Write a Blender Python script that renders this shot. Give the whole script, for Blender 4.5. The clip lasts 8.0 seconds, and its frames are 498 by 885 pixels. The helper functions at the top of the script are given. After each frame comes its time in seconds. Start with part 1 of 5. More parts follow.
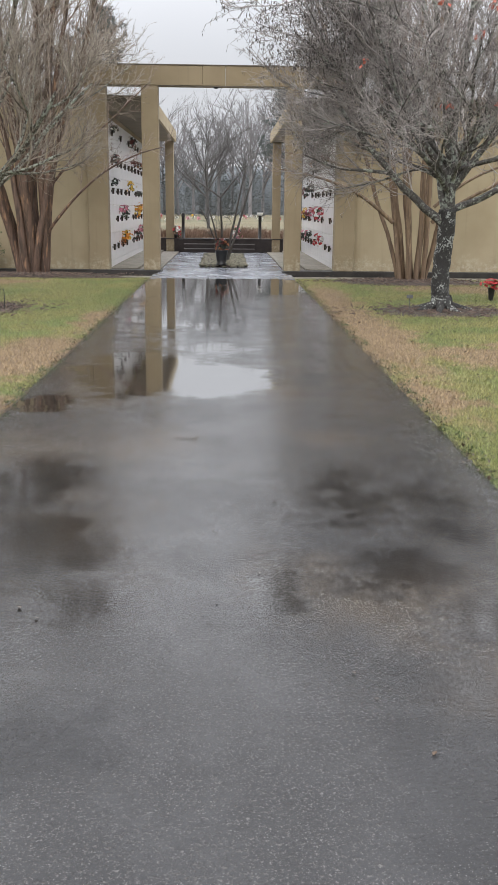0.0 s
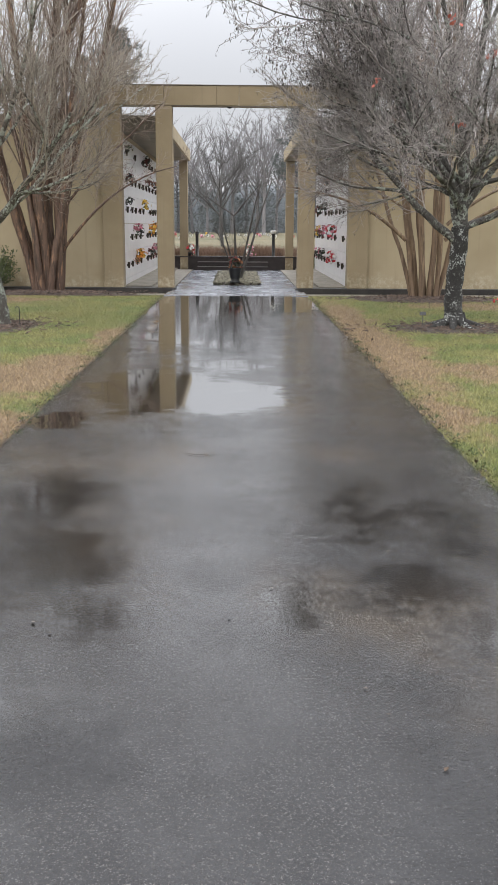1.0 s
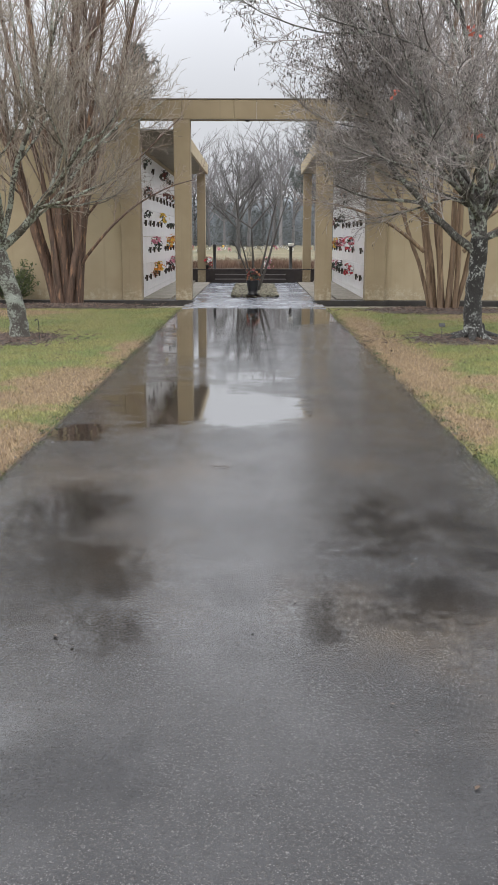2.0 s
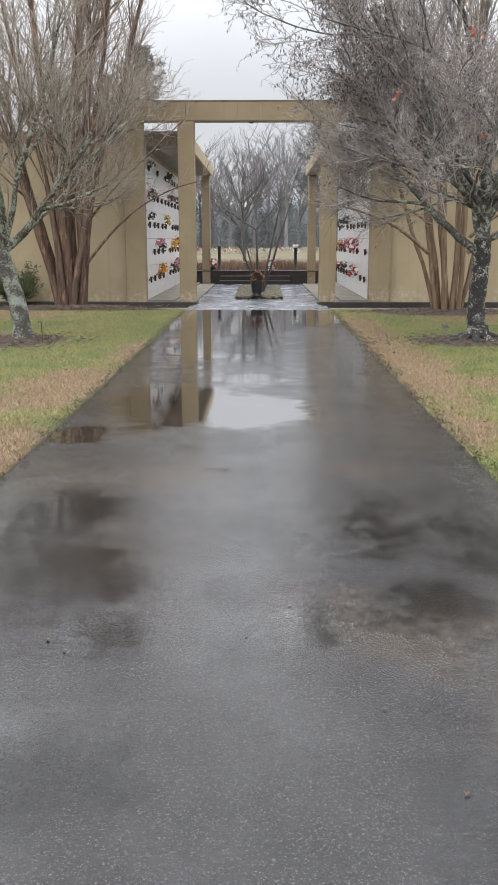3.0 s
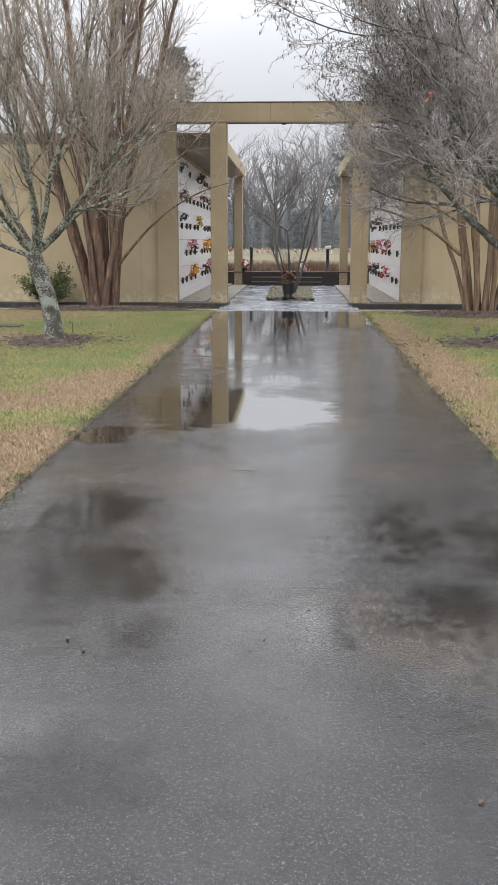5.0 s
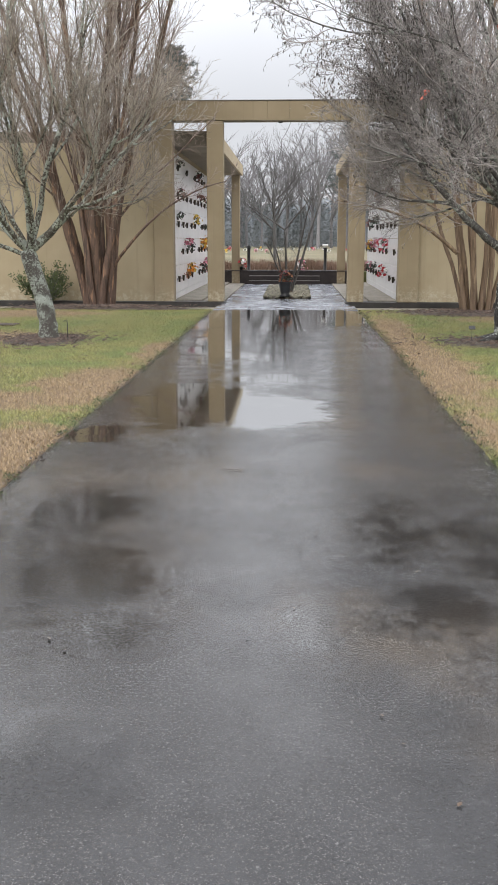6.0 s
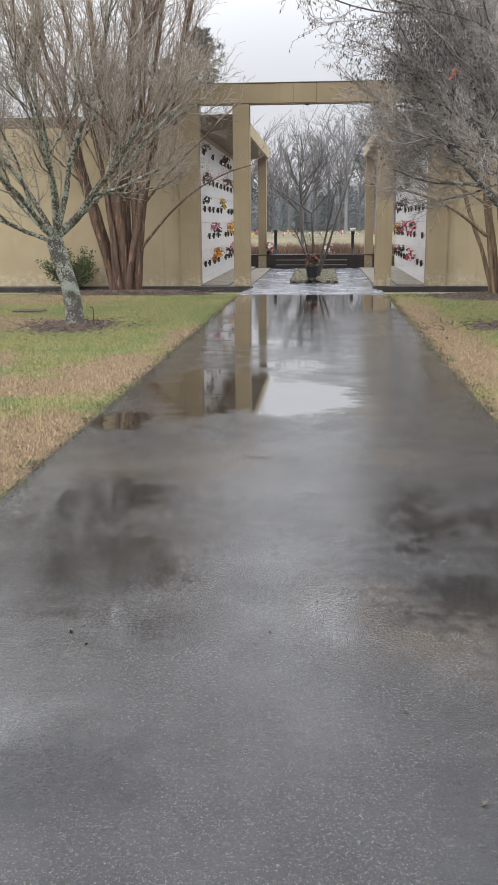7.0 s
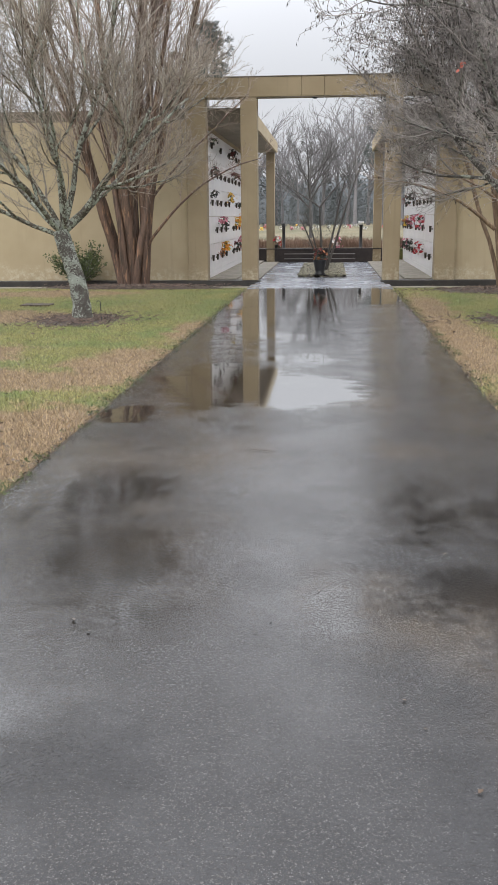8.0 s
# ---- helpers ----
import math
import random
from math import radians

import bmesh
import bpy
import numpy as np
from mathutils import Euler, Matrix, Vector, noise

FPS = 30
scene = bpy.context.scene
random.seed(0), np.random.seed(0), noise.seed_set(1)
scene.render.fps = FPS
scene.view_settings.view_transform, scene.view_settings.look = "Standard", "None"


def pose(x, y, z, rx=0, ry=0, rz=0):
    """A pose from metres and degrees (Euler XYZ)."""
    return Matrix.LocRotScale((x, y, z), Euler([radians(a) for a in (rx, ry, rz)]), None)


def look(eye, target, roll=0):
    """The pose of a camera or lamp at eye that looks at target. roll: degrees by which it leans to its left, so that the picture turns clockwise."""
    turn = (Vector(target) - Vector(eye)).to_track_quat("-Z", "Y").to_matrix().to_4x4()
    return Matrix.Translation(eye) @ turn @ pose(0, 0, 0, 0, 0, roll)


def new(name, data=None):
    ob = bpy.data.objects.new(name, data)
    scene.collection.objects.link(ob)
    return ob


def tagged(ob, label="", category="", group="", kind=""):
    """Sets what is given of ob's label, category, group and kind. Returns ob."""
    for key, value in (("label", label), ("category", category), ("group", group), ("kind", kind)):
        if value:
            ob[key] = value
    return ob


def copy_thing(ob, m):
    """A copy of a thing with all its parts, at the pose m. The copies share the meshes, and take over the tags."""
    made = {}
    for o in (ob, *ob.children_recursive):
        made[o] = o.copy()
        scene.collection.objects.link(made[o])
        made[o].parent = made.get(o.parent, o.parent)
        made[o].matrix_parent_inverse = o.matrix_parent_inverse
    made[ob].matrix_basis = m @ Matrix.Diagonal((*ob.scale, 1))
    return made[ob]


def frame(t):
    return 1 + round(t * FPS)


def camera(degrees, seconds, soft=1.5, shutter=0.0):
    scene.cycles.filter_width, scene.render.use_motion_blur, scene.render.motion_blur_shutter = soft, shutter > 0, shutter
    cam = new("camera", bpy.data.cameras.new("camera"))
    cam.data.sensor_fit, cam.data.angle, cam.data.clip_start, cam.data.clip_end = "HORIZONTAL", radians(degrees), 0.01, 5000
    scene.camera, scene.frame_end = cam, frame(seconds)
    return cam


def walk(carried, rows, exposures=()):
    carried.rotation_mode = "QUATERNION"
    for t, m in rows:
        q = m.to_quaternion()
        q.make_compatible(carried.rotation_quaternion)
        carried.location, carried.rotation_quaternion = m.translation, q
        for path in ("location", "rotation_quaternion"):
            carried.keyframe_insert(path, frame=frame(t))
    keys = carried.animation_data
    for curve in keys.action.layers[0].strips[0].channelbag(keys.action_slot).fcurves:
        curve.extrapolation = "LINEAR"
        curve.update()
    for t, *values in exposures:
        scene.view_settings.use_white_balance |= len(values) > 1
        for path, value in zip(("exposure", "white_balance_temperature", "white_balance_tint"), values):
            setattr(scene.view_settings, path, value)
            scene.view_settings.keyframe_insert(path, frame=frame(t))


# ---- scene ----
cam = camera(30.5, 8.0)
PATH = [
    (0, (0.064, -0.666, 1.405), (0.118, 1.27, 0.907), 0.6),
    (0.5, (0.073, -0.674, 1.406), (0.116, 1.267, 0.923), 0.5),
    (1, (0.069, -0.687, 1.406), (0.093, 1.258, 0.944), 0.4),
    (1.5, (0.053, -0.678, 1.405), (0.055, 1.271, 0.959), 0.2),
    (2, (0.045, -0.66, 1.398), (0.032, 1.291, 0.962), 0.1),
    (3.5, (0.13, -0.639, 1.405), (0.087, 1.313, 0.972), -0.0),
    (4, (0.153, -0.633, 1.411), (0.079, 1.318, 0.978), 0.1),
    (4.5, (0.13, -0.648, 1.409), (0.034, 1.302, 0.978), 0.1),
    (6, (0.19, -0.618, 1.402), (0.096, 1.333, 0.968), 0.1),
    (6.5, (0.236, -0.589, 1.402), (0.106, 1.355, 0.953), -0.1),
    (7, (0.206, -0.567, 1.406), (0.052, 1.372, 0.94), -0.4),
    (7.5, (0.207, -0.578, 1.409), (0.039, 1.358, 0.934), -0.4),
    (8, (0.235, -0.586, 1.404), (0.062, 1.348, 0.926), -0.5),
]
walk(cam, [(t, look(eye, target, roll)) for t, eye, target, roll in PATH],
     [(0, 0.03), (2, -0.02), (3.5, 0.08), (4.5, 0.06), (6.5, 0.12), (8, 0.06)])

# ---- world, sun, exposure ----
world = bpy.data.worlds.new("overcast_world")
scene.world = world
world.use_nodes = True
wn, wl = world.node_tree.nodes, world.node_tree.links
wn.clear()
w_out = wn.new("ShaderNodeOutputWorld")
w_sky = wn.new("ShaderNodeTexSky")
w_sky.sky_type = 'NISHITA'
w_sky.sun_disc = False
w_sky.sun_elevation = radians(52)
w_sky.sun_rotation = radians(205)
w_sky.dust_density = 6.0
w_bg_sky = wn.new("ShaderNodeBackground")
w_bg_sky.inputs[1].default_value = 0.015
wl.new(w_sky.outputs[0], w_bg_sky.inputs[0])
# an overcast sky is about three times as bright overhead as at the horizon
w_tc = wn.new("ShaderNodeTexCoord")
w_sep = wn.new("ShaderNodeSeparateXYZ")
wl.new(w_tc.outputs["Generated"], w_sep.inputs[0])
w_ramp = wn.new("ShaderNodeMapRange")
w_ramp.interpolation_type = 'SMOOTHSTEP'
w_ramp.inputs[1].default_value, w_ramp.inputs[2].default_value = 0.1, 0.6
w_ramp.inputs[3].default_value, w_ramp.inputs[4].default_value = 0.72, 2.8
wl.new(w_sep.outputs[2], w_ramp.inputs[0])
w_noise = wn.new("ShaderNodeTexNoise")
w_noise.inputs["Scale"].default_value = 2.2
w_noise.inputs["Detail"].default_value = 3.0
wl.new(w_tc.outputs["Generated"], w_noise.inputs[0])
w_cloud = wn.new("ShaderNodeMapRange")
w_cloud.inputs[1].default_value, w_cloud.inputs[2].default_value = 0.3, 0.7
w_cloud.inputs[3].default_value, w_cloud.inputs[4].default_value = 0.94, 1.06
wl.new(w_noise.outputs[0], w_cloud.inputs[0])
w_mul = wn.new("ShaderNodeMath")
w_mul.operation = 'MULTIPLY'
wl.new(w_ramp.outputs[0], w_mul.inputs[0])
wl.new(w_cloud.outputs[0], w_mul.inputs[1])
w_bg = wn.new("ShaderNodeBackground")
w_bg.inputs[0].default_value = (0.93, 0.947, 1.0, 1)
wl.new(w_mul.outputs[0], w_bg.inputs[1])
w_add = wn.new("ShaderNodeAddShader")
wl.new(w_bg_sky.outputs[0], w_add.inputs[0])
wl.new(w_bg.outputs[0], w_add.inputs[1])
wl.new(w_add.outputs[0], w_out.inputs[0])

sun_data = bpy.data.lights.new("sun", 'SUN')
sun_data.energy = 0.4
sun_data.angle = radians(40)
sun_data.color = (1.0, 0.97, 0.92)
sun = new("sun", sun_data)
sun.matrix_world = look((-8, -18, 24), (0, 6, 0))


# ---- materials ----
class Nodes:
    """A small builder of node materials on object or world coordinates."""

    def __init__(self, name):
        self.m = bpy.data.materials.new(name)
        self.m.use_nodes = True
        self.n, self.l = self.m.node_tree.nodes, self.m.node_tree.links
        self.b = self.n["Principled BSDF"]
        geo = self.n.new("ShaderNodeNewGeometry")
        self.pos, self.island = geo.outputs["Position"], geo.outputs["Random Per Island"]
        self.normal = geo.outputs["Normal"]

    def link(self, a, socket):
        if isinstance(a, (int, float)):
            socket.default_value = a
        elif isinstance(a, tuple):
            socket.default_value = (*a, 1) if len(a) == 3 and len(socket.default_value) == 4 else a
        else:
            self.l.new(a, socket)

    def noise(self, scale, detail=4.0, rough=0.55, vec=None, stretch=None, dist=0.0):
        x = self.n.new("ShaderNodeTexNoise")
        x.inputs["Scale"].default_value, x.inputs["Detail"].default_value = scale, detail
        x.inputs["Roughness"].default_value, x.inputs["Distortion"].default_value = rough, dist
        v = vec if vec is not None else self.pos
        if stretch:
            mp = self.n.new("ShaderNodeMapping")
            mp.inputs["Scale"].default_value = stretch
            self.l.new(v, mp.inputs[0])
            v = mp.outputs[0]
        self.l.new(v, x.inputs["Vector"])
        return x.outputs[0]

    def cells(self, scale, feature='F1', out=0):
        x = self.n.new("ShaderNodeTexVoronoi")
        x.feature = feature
        x.inputs["Scale"].default_value = scale
        self.l.new(self.pos, x.inputs["Vector"])
        return x.outputs[out]

    def ramp(self, a, lo, hi, to_lo=0.0, to_hi=1.0, smooth=True):
        x = self.n.new("ShaderNodeMapRange")
        x.interpolation_type = 'SMOOTHSTEP' if smooth else 'LINEAR'
        for i, v in enumerate((lo, hi, to_lo, to_hi)):
            x.inputs[i + 1].default_value = v
        self.link(a, x.inputs[0])
        return x.outputs[0]

    def math(self, op, a, b=0.0, c=None):
        x = self.n.new("ShaderNodeMath")
        x.operation = op
        self.link(a, x.inputs[0])
        self.link(b, x.inputs[1])
        if c is not None:
            self.link(c, x.inputs[2])
        return x.outputs[0]

    def mix(self, f, a, b):
        x = self.n.new("ShaderNodeMix")
        x.data_type = 'RGBA'
        self.link(f, x.inputs[0])
        self.link(a, x.inputs[6])
        self.link(b, x.inputs[7])
        return x.outputs[2]

    def split(self, v=None):
        x = self.n.new("ShaderNodeSeparateXYZ")
        self.l.new(v if v is not None else self.pos, x.inputs[0])
        return x.outputs

    def random(self):
        return self.n.new("ShaderNodeObjectInfo").outputs["Random"]

    def bump(self, height, strength=0.3, distance=0.01):
        x = self.n.new("ShaderNodeBump")
        self.link(strength, x.inputs["Strength"])
        x.inputs["Distance"].default_value = distance
        self.l.new(height, x.inputs["Height"])
        self.l.new(x.outputs[0], self.b.inputs["Normal"])

    def done(self, color, rough=0.7, metal=0.0, spec=None):
        self.link(color, self.b.inputs["Base Color"])
        self.link(rough, self.b.inputs["Roughness"])
        self.link(metal, self.b.inputs["Metallic"])
        if spec is not None:
            self.link(spec, self.b.inputs["Specular IOR Level"])
        return self.m


def blobs(k, x, y, spots):
    """The depth inside the nearest of some oval hollows: (x, y, half width, half length, depth)."""
    out = None
    for cx, cy, rx, ry, depth in spots:
        dx = k.math('MULTIPLY', k.math('SUBTRACT', x, cx), 1 / rx)
        dy = k.math('MULTIPLY', k.math('SUBTRACT', y, cy), 1 / ry)
        d = k.math('SQRT', k.math('ADD', k.math('MULTIPLY', dx, dx), k.math('MULTIPLY', dy, dy)))
        one = k.math('MULTIPLY', k.math('SUBTRACT', 1.0, d), depth)
        out = one if out is None else k.math('MAXIMUM', out, one)
    return out


def wet_asphalt():
    k = Nodes("wet_asphalt")
    x, y, z = k.split()
    # hollows have wandering outlines
    wide, fine = k.noise(1.1, 4, 0.6), k.noise(13, 4, 0.7)
    wx = k.math('ADD', x, k.math('ADD', k.math('MULTIPLY', k.math('SUBTRACT', wide, 0.5), 0.55), k.math('MULTIPLY', k.math('SUBTRACT', fine, 0.5), 0.10)))
    far = k.ramp(y, 2.0, 14.0, 0.5, 2.2)
    wy = k.math('ADD', y, k.math('MULTIPLY', k.math('ADD', k.math('SUBTRACT', k.noise(1.7, 4, 0.6), 0.5), k.math('MULTIPLY', k.math('SUBTRACT', fine, 0.5), 0.25)), far))
    # standing water
    pool = blobs(k, wx, wy, ((-0.25, 16.4, 1.9, 3.3, 1.0), (0.9, 16.6, 0.9, 2.3, 1.0), (-0.85, 12.6, 0.40, 3.4, 0.7), (-0.02, 7.0, 0.66, 0.95, 0.9), (0.0, 8.7, 0.5, 0.6, 0.6),
                             (-0.70, 7.3, 0.60, 1.35, 0.9), (-1.3, 5.95, 0.22, 0.36, 0.8), (-0.3, 10.4, 0.45, 0.6, 0.5), (0.35, 12.4, 0.25, 0.3, 0.5)))
    pool = k.math('ADD', pool, k.math('MULTIPLY', k.math('SUBTRACT', k.noise(2.2, 5, 0.65, stretch=(0.6, 1.5, 1)), 0.5), 1.0))
    pool = k.math('ADD', pool, k.math('MULTIPLY', k.math('SUBTRACT', fine, 0.5), 0.25))
    water = k.ramp(pool, -0.02, 0.26)
    # a smooth film of rain in shallow dips
    dips = blobs(k, wx, wy, ((-0.95, 3.9, 0.42, 0.75, 1.0), (-0.72, 3.05, 0.42, 0.7, 1.0), (-0.5, 2.45, 0.34, 0.25, 0.8), (0.66, 3.75, 0.34, 0.60, 0.55),
                             (0.30, 2.55, 0.16, 0.42, 1.0), (0.80, 2.75, 0.40, 0.35, 0.9), (1.05, 2.35, 0.40, 0.32, 0.9),
                             (-0.3, 11.5, 1.2, 6.0, 0.8), (0.85, 1.85, 0.35, 0.25, 0.7), (-0.75, 1.75, 0.28, 0.22, 0.6), (1.15, 3.4, 0.3, 0.7, 0.6)))
    film = k.math('ADD', dips, k.math('MULTIPLY', k.math('SUBTRACT', k.noise(3.4, 6, 0.75), 0.5), 1.9))
    film = k.math('ADD', film, k.math('MULTIPLY', k.math('SUBTRACT', k.noise(11, 4, 0.7, stretch=(1.6, 0.7, 1)), 0.5), 0.9))
    film = k.ramp(film, -0.15, 0.60)
    # broad tone: black binder, brown silt, paler worn patches
    tone = k.mix(k.ramp(k.noise(0.9, 3), 0.35, 0.65), (0.010, 0.010, 0.011), (0.019, 0.019, 0.020))
    silt = blobs(k, wx, wy, ((0.72, 2.45, 0.5, 0.42, 1.0), (0.38, 2.65, 0.3, 0.4, 0.8), (-0.6, 3.2, 0.4, 0.7, 0.5), (0.55, 6.4, 0.3, 0.5, 0.8), (0.75, 4.95, 0.35, 0.3, 0.8),
                             (-0.85, 7.3, 0.7, 1.9, 1.0), (0.9, 1.85, 0.3, 0.3, 0.7), (-0.45, 4.7, 0.4, 0.6, 0.6), (-1.0, 4.7, 0.5, 0.6, 0.7)))
    silt = k.math('ADD', silt, k.math('MULTIPLY', k.math('SUBTRACT', k.noise(2.6, 5, 0.65), 0.5), 1.3))
    tone = k.mix(k.ramp(silt, -0.1, 0.6, 0.0, 0.85), tone, (0.042, 0.030, 0.018))
    tone = k.mix(k.ramp(k.noise(3.2, 5, 0.6), 0.42, 0.72, 0.0, 0.5), tone, (0.036, 0.036, 0.038))
    # dark reflections of the tree crowns, painted in as patches of blacker tone
    crown_reflection = blobs(k, wx, wy, ((0.85, 1.5, 0.45, 0.9, 1.0), (-0.5, 1.55, 0.4, 0.28, 0.9), (0.75, 2.9, 0.5, 0.8, 0.9), (-0.85, 3.3, 0.5, 1.1, 1.0), (1.2, 3.6, 0.4, 1.2, 0.8)))
    crown_reflection = k.math('ADD', crown_reflection, k.math('MULTIPLY', k.math('SUBTRACT', k.noise(2.9, 5, 0.7), 0.5), 1.2))
    bare = k.ramp(crown_reflection, -0.05, 0.5, 1.0, 0.12)
    # aggregate: stones about a centimetre across, dark pits between them, a few pale chips
    lumps, grain = k.noise(96, 3, 0.72), k.noise(220, 3, 0.75)
    body = k.math('ADD', k.math('MULTIPLY', lumps, 0.7), k.math('MULTIPLY', grain, 0.3))
    tone = k.mix(k.math('MULTIPLY', k.ramp(body, 0.48, 0.70, 0.0, 0.75), bare), tone, (0.140, 0.131, 0.122))
    tone = k.mix(k.ramp(body, 0.34, 0.47, 0.85, 0.0), tone, (0.004, 0.004, 0.005))
    # besides real chips, this pale speckle paints in sky glints on the grain
    for size, lo, hi, share in ((230, 0.988, 0.994, 0.2), (360, 0.972, 0.99, 0.5)):
        chips = k.n.new("ShaderNodeSeparateColor")
        k.l.new(k.cells(size, 'F1', 1), chips.inputs[0])
        tone = k.mix(k.ramp(chips.outputs[0], lo, hi, 0.0, share), tone, (0.24, 0.235, 0.225))
    tone = k.mix(k.math('MULTIPLY', film, 0.75), tone, (0.007, 0.006, 0.005))
    tone = k.mix(k.math('MULTIPLY', water, 0.55), tone, (0.026, 0.020, 0.013))
    damp = k.math('ADD', k.ramp(k.noise(1.7, 4, 0.6), 0.35, 0.65, 0.17, 0.23), k.ramp(body, 0.42, 0.62, -0.05, 0.10))
    wet_rough = k.n.new("ShaderNodeMix")
    k.link(k.math('MAXIMUM', water, k.math('MULTIPLY', film, 0.9)), wet_rough.inputs[0])
    k.link(damp, wet_rough.inputs[2])
    wet_rough.inputs[3].default_value = 0.07
    open_stone = k.math('MULTIPLY', k.math('SUBTRACT', 1.0, water), k.math('SUBTRACT', 1.0, k.math('MULTIPLY', film, 0.88)))
    ripple = k.math('MULTIPLY', k.noise(7.0, 2, 0.5, stretch=(0.7, 1.6, 1)), 0.10)
    h = k.math('ADD', k.math('MULTIPLY', body, k.math('ADD', k.math('MULTIPLY', open_stone, 0.95), 0.004)), ripple)
    k.bump(h, 0.75, 0.006)
    # the water itself: a clear layer, level over the stones, thinner where the stones stand out
    coat_rough = k.n.new("ShaderNodeMix")
    k.link(film, coat_rough.inputs[0])
    k.link(k.ramp(k.noise(2.1, 4, 0.6), 0.35, 0.65, 0.09, 0.14), coat_rough.inputs[2])
    coat_rough.inputs[3].default_value = 0.035
    pool_rough = k.n.new("ShaderNodeMix")
    k.link(water, pool_rough.inputs[0])
    k.link(coat_rough.outputs[0], pool_rough.inputs[2])
    k.link(k.ramp(y, 6.0, 16.0, 0.018, 0.045), pool_rough.inputs[3])
    cover = k.math('MULTIPLY', k.math('ADD', k.ramp(y, 1.2, 2.8, 0.30, 0.74), k.math('MULTIPLY', film, 0.28)), k.ramp(body, 0.42, 0.60, 1.2, 0.15))
    cover = k.math('MULTIPLY', cover, k.math('MULTIPLY', k.ramp(crown_reflection, -0.05, 0.5, 1.0, 0.62), k.ramp(k.noise(1.5, 5, 0.65), 0.38, 0.62, 0.72, 1.15)))
    k.link(k.math('MAXIMUM', cover, water), k.b.inputs["Coat Weight"])
    k.link(pool_rough.outputs[0], k.b.inputs["Coat Roughness"])
    k.b.inputs["Coat IOR"].default_value = 1.5
    wave = k.n.new("ShaderNodeBump")
    wave.inputs["Strength"].default_value, wave.inputs["Distance"].default_value = 0.5, 0.004
    k.l.new(k.math('ADD', k.math('MULTIPLY', k.noise(9.0, 3, 0.5, stretch=(0.6, 1.8, 1)), 0.16), k.math('MULTIPLY', body, k.math('MULTIPLY', open_stone, 0.36))), wave.inputs["Height"])
    k.l.new(wave.outputs[0], k.b.inputs["Coat Normal"])
    return k.done(tone, wet_rough.outputs[0], spec=0.30)


def wet_slab():
    k = Nodes("wet_concrete_slab")
    base = k.mix(k.ramp(k.noise(1.2, 5, 0.6), 0.3, 0.7), (0.175, 0.19, 0.22), (0.245, 0.262, 0.295))
    base = k.mix(k.ramp(k.noise(9, 5), 0.5, 0.75, 0, 0.4), base, (0.15, 0.145, 0.14))
    base = k.mix(k.math('MULTIPLY', k.random(), 0.35), base, (0.2, 0.205, 0.22))
    k.bump(k.noise(60, 4), 0.12, 0.004)
    return k.done(base, k.ramp(k.noise(1.4, 4), 0.3, 0.7, 0.16, 0.32))


def stucco(name, lo, hi, run):
    k = Nodes(name)
    x, y, z = k.split()
    base = k.mix(k.ramp(k.noise(0.7, 4, 0.6), 0.3, 0.7), lo, hi)
    # rain runs down from the top edges
    streak = k.noise(3.0, 4, 0.6, stretch=(3.0, 3.0, 0.12))
    base = k.mix(k.ramp(streak, 0.55, 0.8, 0, 0.45), base, run)
    # splash and salt bloom along the foot, ragged
    foot = k.math('ADD', z, k.math('MULTIPLY', k.math('SUBTRACT', k.noise(2.2, 5, 0.65), 0.5), 0.8))
    bloom = k.math('MULTIPLY', k.ramp(foot, 0.12, 0.42, 1, 0), k.ramp(k.noise(11, 5, 0.7), 0.42, 0.66))
    base = k.mix(k.math('MULTIPLY', bloom, 0.38), base, (0.64, 0.59, 0.46))
    mildew = k.math('MULTIPLY', k.ramp(foot, 0.1, 0.7, 1, 0), k.ramp(k.noise(1.7, 5, 0.7), 0.5, 0.75))
    base = k.mix(k.math('MULTIPLY', mildew, 0.5), base, (0.22, 0.19, 0.12))
    k.bump(k.math('ADD', k.noise(90, 4, 0.7), k.math('MULTIPLY', k.noise(5, 3), 1.5)), 0.3, 0.006)
    return k.done(base, 0.82)


def plain_rough(name, a, b, scale=6.0, rough=0.8, bump=0.3, fine=70.0, metal=0.0):
    k = Nodes(name)
    c = k.mix(k.ramp(k.noise(scale, 5, 0.6), 0.3, 0.7), a, b)
    k.bump(k.noise(fine, 4, 0.65), bump, 0.005)
    return k.done(c, k.ramp(k.noise(scale * 3, 3), 0.3, 0.7, rough - 0.12, rough + 0.08), metal)


def marble():
    k = Nodes("white_marble_panel")
    vein = k.noise(2.0, 6, 0.65, dist=1.6)
    c = k.mix(k.ramp(vein, 0.45, 0.62, 0, 0.4), (0.86, 0.85, 0.85), (0.70, 0.69, 0.70))
    c = k.mix(k.math('MULTIPLY', k.random(), 0.22), c, (0.66, 0.65, 0.63))
    run = k.noise(5, 4, 0.6, stretch=(4, 4, 0.25))
    c = k.mix(k.ramp(run, 0.6, 0.85, 0, 0.35), c, (0.4, 0.38, 0.36))
    return k.done(c, 0.28)


